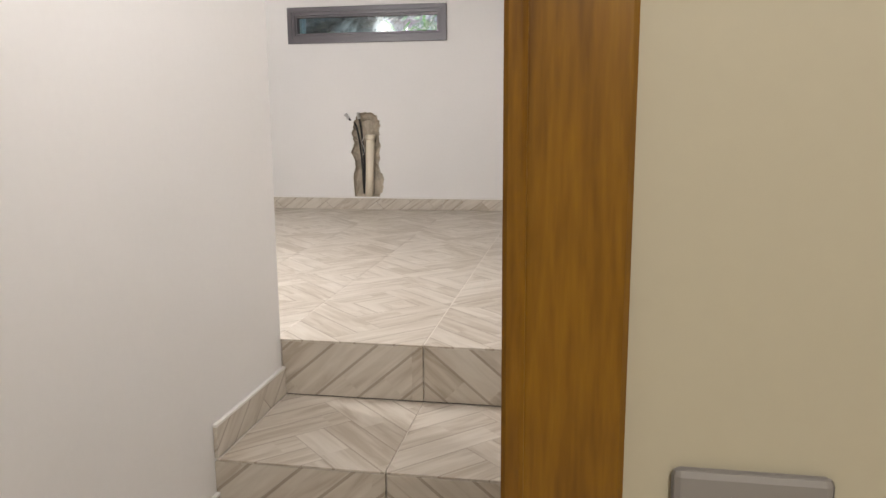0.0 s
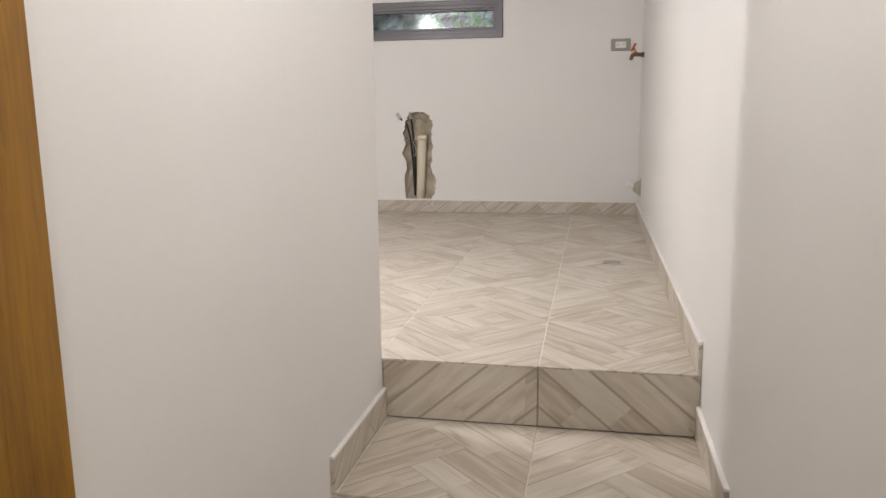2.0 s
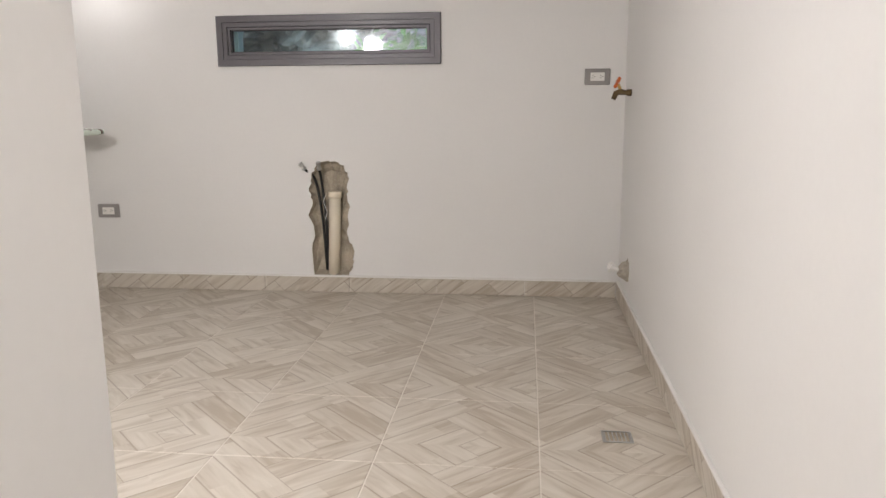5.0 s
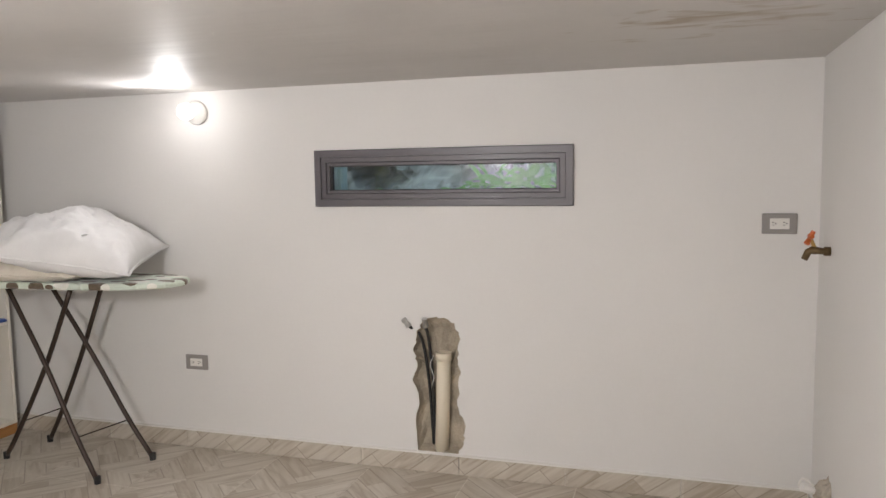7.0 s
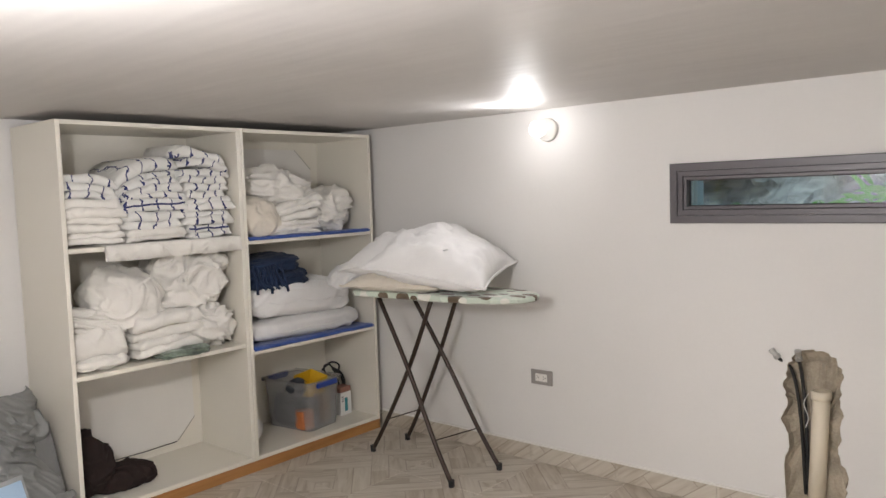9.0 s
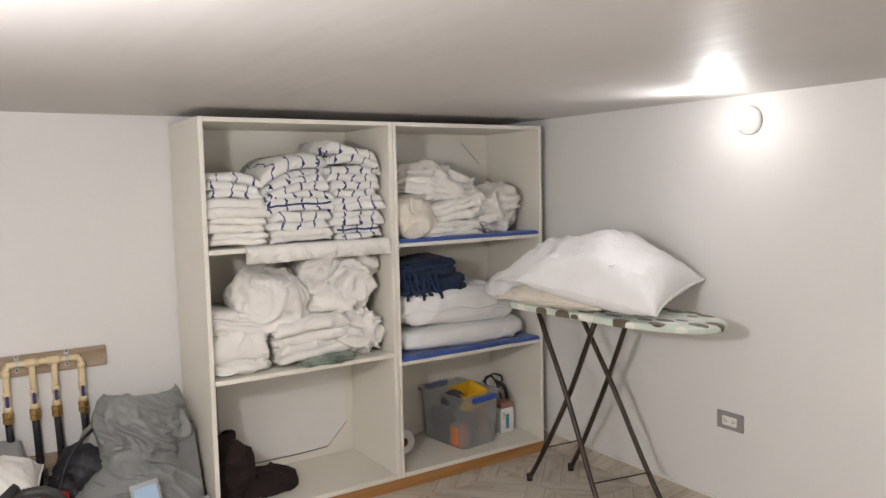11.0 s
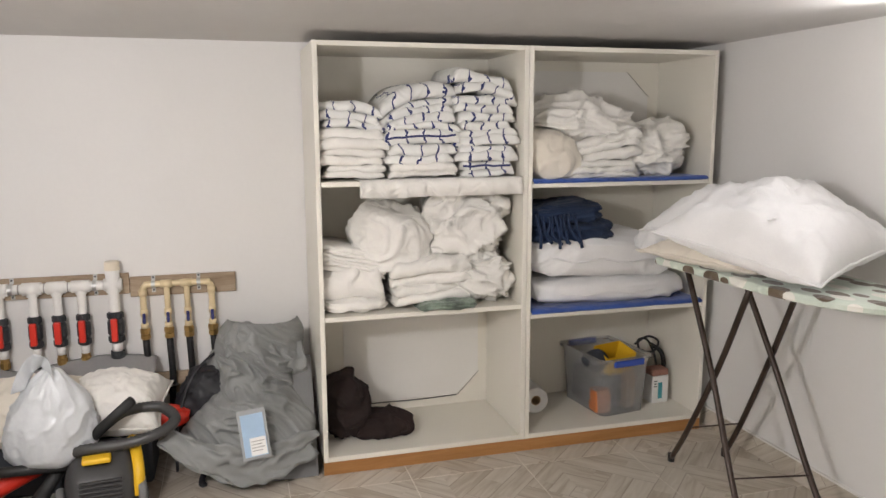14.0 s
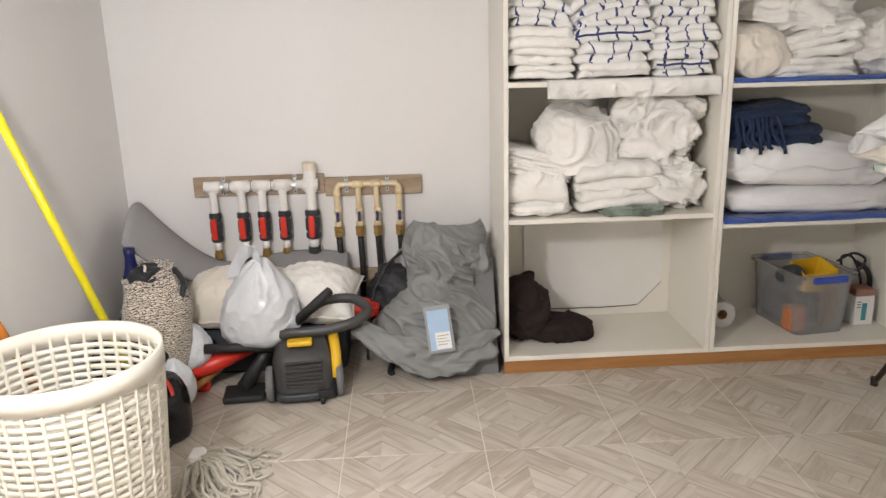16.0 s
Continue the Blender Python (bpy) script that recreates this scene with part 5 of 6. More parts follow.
white = thing("white_manifold", (0, 0, 0), "white pipe manifold with five red-handled valves on a board", "pipe manifold")
PXW, HZ = WALL_X + 0.045, 0.708
ys_w = (-2.838, -2.724, -2.640, -2.555, -2.440)
part("header", tubed([(PXW, ys_w[0], HZ), (PXW, ys_w[-1], HZ)], 0.019, 16), M_WHITEPVC, white, "", True)
for a, c in ((-2.77, -2.765), (-2.682, -2.678), (-2.60, -2.596)):
    part("joint_band", tubed([(PXW, a, HZ), (PXW, c, HZ)], 0.0195, 16), M_GREYPL, white)
for k, y in enumerate(ys_w):
    big = k == 4
    r = 0.020 if big else 0.0155
    part("tee", tubed([(PXW, y - 0.032, HZ), (PXW, y + 0.032, HZ)], 0.0245, 16), M_WHITEPVC, white, "", True)
    part("drop", tubed([(PXW, y, HZ + (0.075 if big else 0.0)), (PXW, y, HZ - 0.03), (PXW, y, HZ - 0.031), (PXW, y, 0.60)], [r * 1.3, r * 1.3, r, r], 24), M_WHITEPVC, white)
    if big:
        part("cap", lathed([(0.028, 0), (0.028, 0.03), (0.024, 0.034), (0.0, 0.034)], 16, (PXW, y, HZ + 0.058)), M_PVC, white, "cream end cap")
    vr = 0.027 if big else 0.022
    bm = lathed([(vr * 0.85, -0.062), (vr * 1.05, -0.058), (vr * 1.05, -0.036), (vr * 0.9, -0.034), (vr * 1.15, -0.022), (vr * 1.15, 0.022), (vr * 0.9, 0.034), (vr * 1.05, 0.036), (vr * 1.05, 0.058), (vr * 0.85, 0.062)], 16, (PXW, y, 0.54))
    valve = part("valve", bm, M_VALVE, white, "dark grey union ball valve")
    for s in (-1, 1):
        for j in range(12):
            a = 2 * math.pi * j / 12
            if j % 3 == 0:
                part("grip", boxed(PXW + vr * 1.06 * math.cos(a) - 0.002, PXW + vr * 1.06 * math.cos(a) + 0.002, y + vr * 1.06 * math.sin(a) - 0.002, y + vr * 1.06 * math.sin(a) + 0.002, 0.54 + s * 0.047 - 0.01, 0.54 + s * 0.047 + 0.01), M_VALVE, valve)
    part("handle", boxed(PXW + vr * 1.15, PXW + vr * 1.15 + 0.018, y - 0.013, y + 0.011, 0.495 if not big else 0.492, 0.582, 0.005, seg=2), M_RED, valve, "red valve handle")
    part("tail", tubed([(PXW, y, 0.479), (PXW, y, 0.445)], r, 14), M_WHITEPVC, white, "", True)
    if big:
        part("adapter", lathed([(0.027, 0.395), (0.027, 0.405), (0.030, 0.406), (0.030, 0.425), (0.026, 0.426), (0.026, 0.445)], 16, (PXW, y, 0)), M_VALVE, white)
        part("riser", tubed([(PXW, y, 0.395), (PXW, y, 0.02)], 0.022, 14), M_GREYPL, white, "", True)
    else:
        part("nut", lathed([(0.017, 0.405), (0.019, 0.408), (0.019, 0.43), (0.016, 0.432), (0.016, 0.446)], 8, (PXW, y, 0)), M_BRASS, white, "brass fitting")
        part("riser", tubed(curve_pts([(PXW, y, 0.405), (PXW, y + 0.004, 0.25), (PXW - 0.006, y, 0.02)], 4), 0.012, 12), M_BLACKPIPE, white, "", True)
clip_on(white, -2.795, HZ, 0.019, PXW)
clip_on(white, -2.505, HZ, 0.019, PXW)

cream = thing("cream_manifold", (0, 0, 0), "cream pipe manifold with four small blue valves on a board", "pipe manifold")
PXC, CZ = WALL_X + 0.040, 0.700
ys_c = (-2.335, -2.246, -2.171, -2.078)
bend = curve_pts([(PXC, ys_c[0], 0.57), (PXC, ys_c[0], CZ - 0.03), (PXC, ys_c[0] + 0.008, CZ - 0.006), (PXC, ys_c[0] + 0.03, CZ), (PXC, ys_c[-1] - 0.03, CZ), (PXC, ys_c[-1] - 0.008, CZ - 0.006), (PXC, ys_c[-1], CZ - 0.03), (PXC, ys_c[-1], 0.57)], 5)
part("header", tubed(bend, 0.0125, 12), M_CPVC, cream, "", True)
for k, y in enumerate(ys_c):
    if 0 < k < 3:
        part("tee", tubed([(PXC, y - 0.022, CZ), (PXC, y + 0.022, CZ)], 0.016, 12), M_CPVC, cream, "", True)
        part("drop", tubed([(PXC, y, CZ), (PXC, y, 0.57)], 0.0115, 12), M_CPVC, cream, "", True)
    else:
        part("elbow", tubed([(PXC, y, CZ - 0.045), (PXC, y, CZ - 0.02)], 0.016, 12), M_CPVC, cream, "", True)
    part("socket", tubed([(PXC, y, 0.60), (PXC, y, 0.575)], 0.0145, 12), M_CPVC, cream, "", True)
    v = part("mini_valve", tubed([(PXC, y, 0.575), (PXC, y, 0.545)], 0.011, 10), M_CPVC, cream, "", True)
    part("lever", boxed(PXC + 0.009, PXC + 0.018, y - 0.006, y + 0.006, 0.545, 0.588, 0.003), M_NAVYPL, v, "dark blue lever")
    part("stem", tubed([(PXC, y, 0.56), (PXC + 0.02, y, 0.56)], 0.007, 10), M_NAVYPL, v)
    part("collar", tubed([(PXC, y, 0.545), (PXC, y, 0.525)], 0.015, 12), M_CPVC, cream, "", True)
    part("nut", lathed([(0.014, 0.48), (0.0185, 0.482), (0.0185, 0.500), (0.015, 0.502), (0.019, 0.504), (0.019, 0.522), (0.016, 0.525)], 8, (PXC, y, 0)), M_BRASS, cream, "brass fitting")
    part("riser", tubed(curve_pts([(PXC, y, 0.48), (PXC + 0.004, y + 0.004, 0.33), (PXC - 0.002, y - 0.004, 0.18), (PXC, y, 0.012)], 5), 0.0135, 12), M_BLACKPIPE, cream, "", True)
    if k < 3:
        part("strap", tubed([(PXC + 0.001, y - 0.02, 0.285), (PXC + 0.016, y, 0.285), (PXC + 0.001, y + 0.02, 0.285)], 0.005, 8), M_STEEL, cream)
clip_on(cream, -2.295, CZ, 0.0125, PXC)
clip_on(cream, -2.125, CZ, 0.0125, PXC)

# ---- corner clutter ----
M_GREYCL = cloth_mat("grey_nylon", (0.235, 0.24, 0.235), 0.55, weave=500, vary=0.08, sheen=0.0, crease=3.0)
M_BLACKCL = cloth_mat("black_nylon", (0.018, 0.018, 0.022), 0.6, weave=400, vary=0.2, sheen=0.0)
M_FOAM = mat("grey_foam_sheet", (0.29, 0.285, 0.285), 0.85, vary=0.08, scale=8, bump=0.15)
M_BODY = mat("graphite_plastic", (0.055, 0.054, 0.054), 0.42, vary=0.08, bump=0.03)
M_BODY2 = mat("grey_wheel_plastic", (0.17, 0.17, 0.17), 0.5, vary=0.08)
M_FILM = mat("thin_white_plastic_bag", (0.70, 0.72, 0.74), 0.3, vary=0.06, scale=12, bump=0.2, glass=0.12)
M_MOP = cloth_mat("grey_cotton_yarn", (0.50, 0.46, 0.38), weave=300, vary=0.2)
M_BASKET = mat("cream_basket_plastic", (0.70, 0.665, 0.57), 0.4, vary=0.03, bump=0.02)
M_POLE = mat("yellow_painted_pole", (0.68, 0.60, 0.01), 0.35, vary=0.05, bump=0.02)
M_BLACKGLOSS = mat("glossy_black_plastic", (0.012, 0.012, 0.014), 0.12, vary=0.05, bump=0.0)


def crease_sheet(fn, nu, nv, name, material, label, category, thick=0.002):
    """A thin sheet from a function of u and v in 0..1, given thickness."""
    bm = bmesh.new()
    g = [[bm.verts.new(fn(i / nu, j / nv)) for j in range(nv + 1)] for i in range(nu + 1)]
    for i in range(nu):
        for j in range(nv):
            bm.faces.new((g[i][j], g[i + 1][j], g[i + 1][j + 1], g[i][j + 1]))
    ob = part(name, bm, material, None, "", True)
    s = ob.modifiers.new("thick", "SOLIDIFY")
    s.thickness = thick
    return tagged(ob, label, category)


# grey board and black rucksack behind the garment bag
ob = part("foam_mat", boxed(-0.004, 0.004, -0.16, 0.16, 0.0, 0.46, 0.002), M_BODY2, None)
ob.matrix_world = pose(-3.645, -1.872, 0.0, 0, -24, 0)
tagged(ob, "thin dark grey mat leaning against the wall by the shelves", "mat")
sack = thing("rucksack", (-3.91, -2.04, 0.0), "black rucksack half hidden under a grey bag", "rucksack", rz=6)
part("body", cloth_bm(0.20, 0.34, 0.38, seed=71, wrinkle=0.02, boxy=0.6, round_z=0.7, freq=7), M_BLACKCL, sack, "", True)
part("frame_strap", tubed(curve_pts([(0.10, -0.20, 0.02), (0.10, -0.19, 0.20), (0.06, -0.13, 0.36), (0.02, -0.04, 0.44), (0.0, 0.05, 0.46)], 6), 0.006, 8), M_BLACKCL, sack, "", True)
part("strap", tubed(curve_pts([(0.12, -0.08, 0.05), (0.17, -0.11, 0.02), (0.21, -0.12, 0.006), (0.23, -0.11, 0.005)], 6), [0.012] * 18 + [0.008], 8), M_BLACKCL, sack, "", True)

garment = thing("garment_bag", (-3.80, -1.945, 0.0), "crumpled grey nylon bag with a clear pocket and blue card", "bag")


def bag_front(u, v):
    """Slumped bag: wide at the floor, gathered and folded over at the top."""
    z = 0.10 + 0.46 * v
    half = 0.235 - 0.115 * v + 0.035 * math.sin(v * 9.0)
    y = -0.03 + (2 * u - 1) * half + 0.09 * v
    bulge = 0.115 * (1 - (2 * u - 1) ** 2) ** 0.6
    x = 0.10 - 0.24 * v + bulge
    q = Vector((y * 9, v * 6, 3))
    g = Vector((y * 9 + v * 7, v * 3 - y * 4, 3)) + Vector((1, 1, 0)) * noise.noise(q * 0.5)
    knot = math.exp(-((v - 0.62) / 0.22) ** 2)
    x += 0.02 * noise.noise(q * 0.7) + (0.018 + 0.03 * knot) * ((1 - min(1, abs(noise.noise(g)) * 2.6)) ** 1.5 - 0.4) + (0.006 + 0.014 * knot) * (1 - min(1, abs(noise.noise(g * 2.3)) * 2.4)) ** 2
    return Vector((x, y, z + 0.02 * noise.noise(q * 0.8)))


def sheet_part(fn, nu, nv, name, material, parent, label="", thick=0.004):
    bm = bmesh.new()
    g = [[bm.verts.new(fn(i / nu, j / nv)) for j in range(nv + 1)] for i in range(nu + 1)]
    for i in range(nu):
        for j in range(nv):
            bm.faces.new((g[i][j], g[i + 1][j], g[i + 1][j + 1], g[i][j + 1]))
    ob = part(name, bm, material, parent, label, True)
    s = ob.modifiers.new("thick", "SOLIDIFY")
    s.thickness, s.offset = thick, -1
    return ob


part("body", cloth_bm(0.20, 0.36, 0.50, seed=72, wrinkle=0.014, boxy=0.7, round_z=0.8, freq=7), M_GREYCL, garment, "", True).matrix_basis = pose(-0.05, 0.0, 0.0, 0, -14, 0)
sheet_part(bag_front, 110, 110, "front", M_GREYCL, garment)


def bag_skirt(u, v):
    """Lower flap swept out over the floor."""
    y = -0.31 + 0.53 * u + 0.02 * math.sin(v * 7)
    x = 0.16 + 0.06 * math.sin(math.pi * u) + 0.03 * v
    z = 0.165 - 0.14 * v * (0.6 + 0.4 * math.sin(math.pi * u)) + (0.10 * (1 - u) ** 3 + 0.03 * u ** 4)
    q = Vector((u * 5, v * 3, 8))
    return Vector((x + 0.018 * noise.noise(q * 2), y, max(0.006, z + 0.014 * noise.noise(q * 2.3))))


sheet_part(bag_skirt, 50, 16, "flap", M_GREYCL, garment, "grey lower flap")


def bag_hood(u, v):
    """Folded-over top with a deep diagonal fold."""
    y = -0.10 + 0.30 * u + 0.03 * v
    a = math.pi * 1.15 * v
    x = -0.08 + 0.085 * math.sin(a)
    z = 0.44 + 0.075 * math.cos(a) + 0.05 * math.sin(u * 5.2) * (1 - 0.4 * v)
    q = Vector((u * 4, v * 3, 12))
    return Vector((x + 0.02 * (1 - 2 * abs(noise.noise(q * 1.6))), y, z + 0.02 * noise.noise(q * 2)))


sheet_part(bag_hood, 44, 30, "hood", M_GREYCL, garment, "folded-over top")
bm = bmesh.new()
box(bm, -0.0015, 0.0015, -0.05, 0.05, -0.088, 0.088, 0.001)
pocket = part("clear_pocket", bm, mat("clear_pocket_film", (0.75, 0.77, 0.78), 0.12, vary=0.0, bump=0.0, glass=0.6), garment, "clear plastic pocket")
pocket.matrix_basis = pose(0.230, 0.0, 0.225, 6, -20, 0)
card = part("card", boxed(-0.0012, 0.0012, -0.04, 0.04, -0.077, 0.072, 0.0005), mat("light_blue_card", (0.36, 0.50, 0.66), 0.6, vary=0.06), garment, "light blue card")
card.matrix_basis = pose(0.2325, 0.0, 0.225, 6, -20, 0) @ pose(0.0025, 0, 0)
slip = part("paper_slip", boxed(-0.0008, 0.0008, -0.018, 0.038, -0.074, -0.012, 0.0003), M_PAPER, garment, "cream printed slip")
slip.matrix_basis = pose(0.2325, 0.0, 0.225, 6, -20, 0) @ pose(0.0048, 0, 0)
for k in range(4):
    b_ = part("printed_line", boxed(-0.0004, 0.0004, -0.013, 0.032 - 0.008 * (k % 2), -0.026 - k * 0.011, -0.0235 - k * 0.011), M_GREYPL, garment)
    b_.matrix_basis = pose(0.2325, 0.0, 0.225, 6, -20, 0) @ pose(0.0062, 0, 0)

# canister vacuum cleaner
vac = thing("vacuum_cleaner", (-3.60, -2.455, 0.0), "dark grey canister vacuum cleaner with yellow trim and hose", "vacuum cleaner", rz=6)


def shell(sx, sy, z0, z1, power=0.5, n=40, m=18, lean=0.0):
    bm = bmesh.new()
    rings = []
    for j in range(m + 1):
        t = j / m
        k = (1 - max(0.0, (t - 0.45) / 0.55) ** 2.6 * 0.55) * (1 - max(0.0, (0.2 - t) / 0.2) ** 2 * 0.12)
        ring = []
        for i in range(n):
            a = 2 * math.pi * i / n
            ring.append(bm.verts.new((spow(math.cos(a), power) * sx / 2 * k - lean * t, spow(math.sin(a), power) * sy / 2 * (1 - (1 - k) * 0.6), z0 + (z1 - z0) * t)))
        rings.append(ring)
    for a, c in zip(rings, rings[1:]):
        bridge(bm, a, c)
    bm.faces.new(rings[0][::-1])
    bm.faces.new(rings[-1])
    return bm


part("body", shell(0.30, 0.235, 0.018, 0.215, 0.5, lean=0.03), M_BODY, vac, "", True)
part("base", shell(0.31, 0.235, 0.012, 0.06, 0.4), M_VALVE, vac, "", True)
for s in (-1, 1):
    w = part("wheel", lathed([(0.03, -0.012), (0.062, -0.012), (0.066, -0.006), (0.066, 0.006), (0.062, 0.012), (0.03, 0.014), (0.0, 0.014)], 28, (0.085, s * 0.126, 0.066), "Y"), M_BODY2, vac, "", True)
    part("hub_cap", lathed([(0.0, -0.016), (0.022, -0.016), (0.026, -0.010), (0.026, 0.010), (0.022, 0.018), (0.0, 0.018)], 20, (0.085, s * 0.126, 0.066), "Y"), M_BODY, w)
part("caster", lathed([(0.012, -0.008), (0.016, -0.006), (0.016, 0.006), (0.012, 0.008)], 16, (0.155, 0.06, 0.016), "Y"), M_DARK, vac)
for k in range(7):
    part("vent_slat", boxed(0.139 - 0.006 * k * 0.35, 0.1535 - 0.006 * k * 0.35, -0.066, 0.066, 0.070 + k * 0.0145, 0.076 + k * 0.0145, 0.002), M_BODY2 if k > 6 else M_BODY, vac)
part("latch", boxed(0.05, 0.10, -0.055, 0.035, 0.205, 0.225, 0.007, seg=2), M_YELLOW, vac, "yellow catch")
part("side_trim", tubed(curve_pts([(0.10, 0.112, 0.08), (0.09, 0.118, 0.15), (0.03, 0.112, 0.205), (-0.06, 0.10, 0.215)], 6), [0.019] * 19, 10), M_YELLOW, vac, "yellow side trim", True)
part("bumper", boxed(0.145, 0.162, 0.045, 0.085, 0.03, 0.055, 0.003), M_DARK, vac)
hose_pts = curve_pts([(-0.03, -0.16, 0.20), (0.03, -0.05, 0.235), (0.05, 0.08, 0.245), (0.045, 0.19, 0.265), (0.0, 0.245, 0.29), (-0.06, 0.20, 0.32), (-0.08, 0.10, 0.315), (-0.09, 0.03, 0.28), (-0.10, -0.02, 0.24)], 16)
part("hose", tubed(hose_pts, [0.0205 if k % 2 else 0.0175 for k in range(len(hose_pts))], 12), M_BODY, vac, "ribbed grey hose", True)
part("wand", tubed([(-0.03, -0.03, 0.25), (0.02, 0.11, 0.385)], [0.019, 0.017], 14), M_DARK, vac, "black hose end", True)
part("nozzle", boxed(-0.02, 0.10, -0.30, -0.15, 0.004, 0.03, 0.008, seg=2), M_DARK, vac, "flat black floor nozzle")
part("nozzle_neck", tubed([(0.02, -0.23, 0.03), (-0.02, -0.16, 0.12), (-0.06, -0.10, 0.19)], [0.03, 0.022, 0.02], 12), M_DARK, vac, "", True)
part("tool_pipe", tubed([(0.0, -0.36, 0.19), (0.0, -0.10, 0.175)], 0.018, 12), M_DARK, vac, "", True)

# red tool and wooden handle
red = thing("red_tool", (-3.62, -2.80, 0.0), "red plastic floor squeegee with a wooden handle", "tool")
part("head", tubed([(0.06, -0.15, 0.075), (0.02, 0.0, 0.11), (-0.03, 0.14, 0.155)], [0.022, 0.034, 0.026], 12), M_RED, red, "", True)
part("blade", boxed(-0.02, 0.02, -0.13, -0.02, 0.0, 0.07, 0.006), M_RED, red)
part("handle", tubed([(0.05, -0.12, 0.012), (0.1, -0.10, 0.02), (-0.02, 0.02, 0.08)], 0.014, 10), M_PLINTH, red, "wooden handle", True)
bundle("red_pouch", (-3.80, -2.25, 0.17), (0.08, 0.15, 0.06), M_RED, "red fabric pouch behind the hose", "pouch", seed=75, wrinkle=0.01, boxy=0.6, round_z=0.7).location.z = 0.205
ob = part("storage_crate", boxed(-0.12, 0.12, -0.40, 0.25, 0.0, 0.20, 0.01), M_CHAR, None)
ob.matrix_world = pose(-3.88, -2.56, 0.0)
tagged(ob, "dark box under pillows in the corner", "box")

# pillows, foam roll, bags on top of the crate
pillow((-3.84, -2.72, 0.275), (0.30, 0.50, 0.21), M_CREAM, "cream pillow heaped on the clutter", 12, (0, 14, 4), 0.014)
pillow((-3.82, -2.43, 0.285), (0.30, 0.36, 0.20), M_LINEN, "white pillow heaped on the clutter", 14, (0, 16, -6), 0.014)


def foam(u, v):
    """Grey foam sheet lying on the pillows, its end curling up the corner."""
    y = -2.30 - 0.80 * u
    rise = max(0.0, (u - 0.62) / 0.38)
    z = 0.405 + 0.02 * math.sin(u * 7) + 0.25 * rise ** 1.5
    x = -4.03 + 0.13 * v + 0.10 * rise + 0.13 * v * rise
    z += -0.05 * v - 0.05 * v * rise + 0.06 * rise * math.sin(math.pi * v)
    return Vector((x, max(y, -3.17), z))


crease_sheet(foam, 40, 12, "foam_sheet", M_FOAM, "grey foam sheet curling up into the corner", "foam sheet", 0.006)


def film_bag(sx, sy, sz, seed, knot=0.35):
    """Full carrier bag gathered to a tied neck."""
    bm = bmesh.new()
    nu, nv = 110, 70
    rings = []
    for j in range(nv + 1):
        t = j / nv
        r = 1.62 * (0.02 + t) ** 0.32 * (1.03 - t) ** 0.72
        ring = []
        for i in range(nu):
            a = 2 * math.pi * i / nu
            q = Vector((math.cos(a) * 2.2, math.sin(a) * 2.2, t * 4 + seed))
            k = 1 + 0.11 * noise.noise(q) + 0.05 * ((1 - min(1, abs(noise.noise(q * 1.3 + Vector((5, 5, 5)))) * 2.5)) ** 2 - 0.3) + 0.02 * (1 - min(1, abs(noise.noise(q * 3.1)) * 2.4)) ** 2 + 0.03 * t * math.cos(a * 9 + 3 * noise.noise(q))
            if t > 0.6:
                k *= 1 + 0.25 * (t - 0.6) * math.cos(a * 5 + seed)
            ring.append(bm.verts.new((math.cos(a) * sx / 2 * r * k, math.sin(a) * sy / 2 * r * k + 0.02 * t, sz * t * (1 + 0.03 * noise.noise(q)))))
        rings.append(ring)
    for a, c in zip(rings, rings[1:]):
        bridge(bm, a, c)
    bm.faces.new(rings[0][::-1])
    bm.faces.new(rings[-1])
    return bm


carrier = thing("carrier_bag", (-3.65, -2.62, 0.165), "stuffed white plastic carrier bag on top of clutter", "plastic bag")
part("sack", film_bag(0.24, 0.33, 0.34, 2), M_FILM, carrier, "", True)


def bag_handle(u, v):
    """Flat film loop standing up from the mouth of the bag."""
    a = math.pi * (0.02 + 0.96 * u)
    r = 0.035 + 0.045 * v
    pleat = 0.006 * math.sin(u * 23 + v * 4)
    return Vector((0.02 + 0.03 * v - 0.02 * math.sin(a) + pleat, -0.03 + 0.8 * r * math.cos(a) + 0.02 * math.sin(a), 0.27 + (0.075 + 0.055 * v) * math.sin(a)))


sheet_part(bag_handle, 40, 8, "carry_handle", M_FILM, carrier, "thin translucent film handle", 0.0012)
for place, size, seed, lab in (((-3.60, -2.86, 0.115), (0.14, 0.16, 0.16), 5, "small crumpled clear plastic bag"), ((-3.43, -2.88, 0.04), (0.14, 0.15, 0.17), 7, "small crumpled white plastic bag")):
    ob = part("plastic_bag", film_bag(*size, seed), M_FILM, None, "", True)
    ob.matrix_world = pose(*place, 10, 0, 30)
    tagged(ob, lab, "plastic bag")


def animal_print():
    m = cloth_mat("animal_print_cloth", (0.70, 0.63, 0.52), weave=300)
    n, l, b = nodes_of(m)
    tc = n.new("ShaderNodeTexCoord")
    w = n.new("ShaderNodeTexWave")
    w.inputs["Scale"].default_value, w.inputs["Distortion"].default_value, w.inputs["Detail"].default_value, w.inputs["Detail Scale"].default_value = 46.0, 9.0, 2.0, 2.0
    w.bands_direction = "Z"
    l.new(tc.outputs["Object"], w.inputs["Vector"])
    mix = n.new("ShaderNodeMix")
    mix.data_type = "RGBA"
    l.new(math_node(n, l, "LESS_THAN", w.outputs["Fac"], 0.42), mix.inputs[0])
    l.new(b.inputs["Base Color"].links[0].from_socket, mix.inputs[6])
    mix.inputs[7].default_value = (0.06, 0.04, 0.03, 1)
    l.new(mix.outputs[2], b.inputs["Base Color"])
    return m


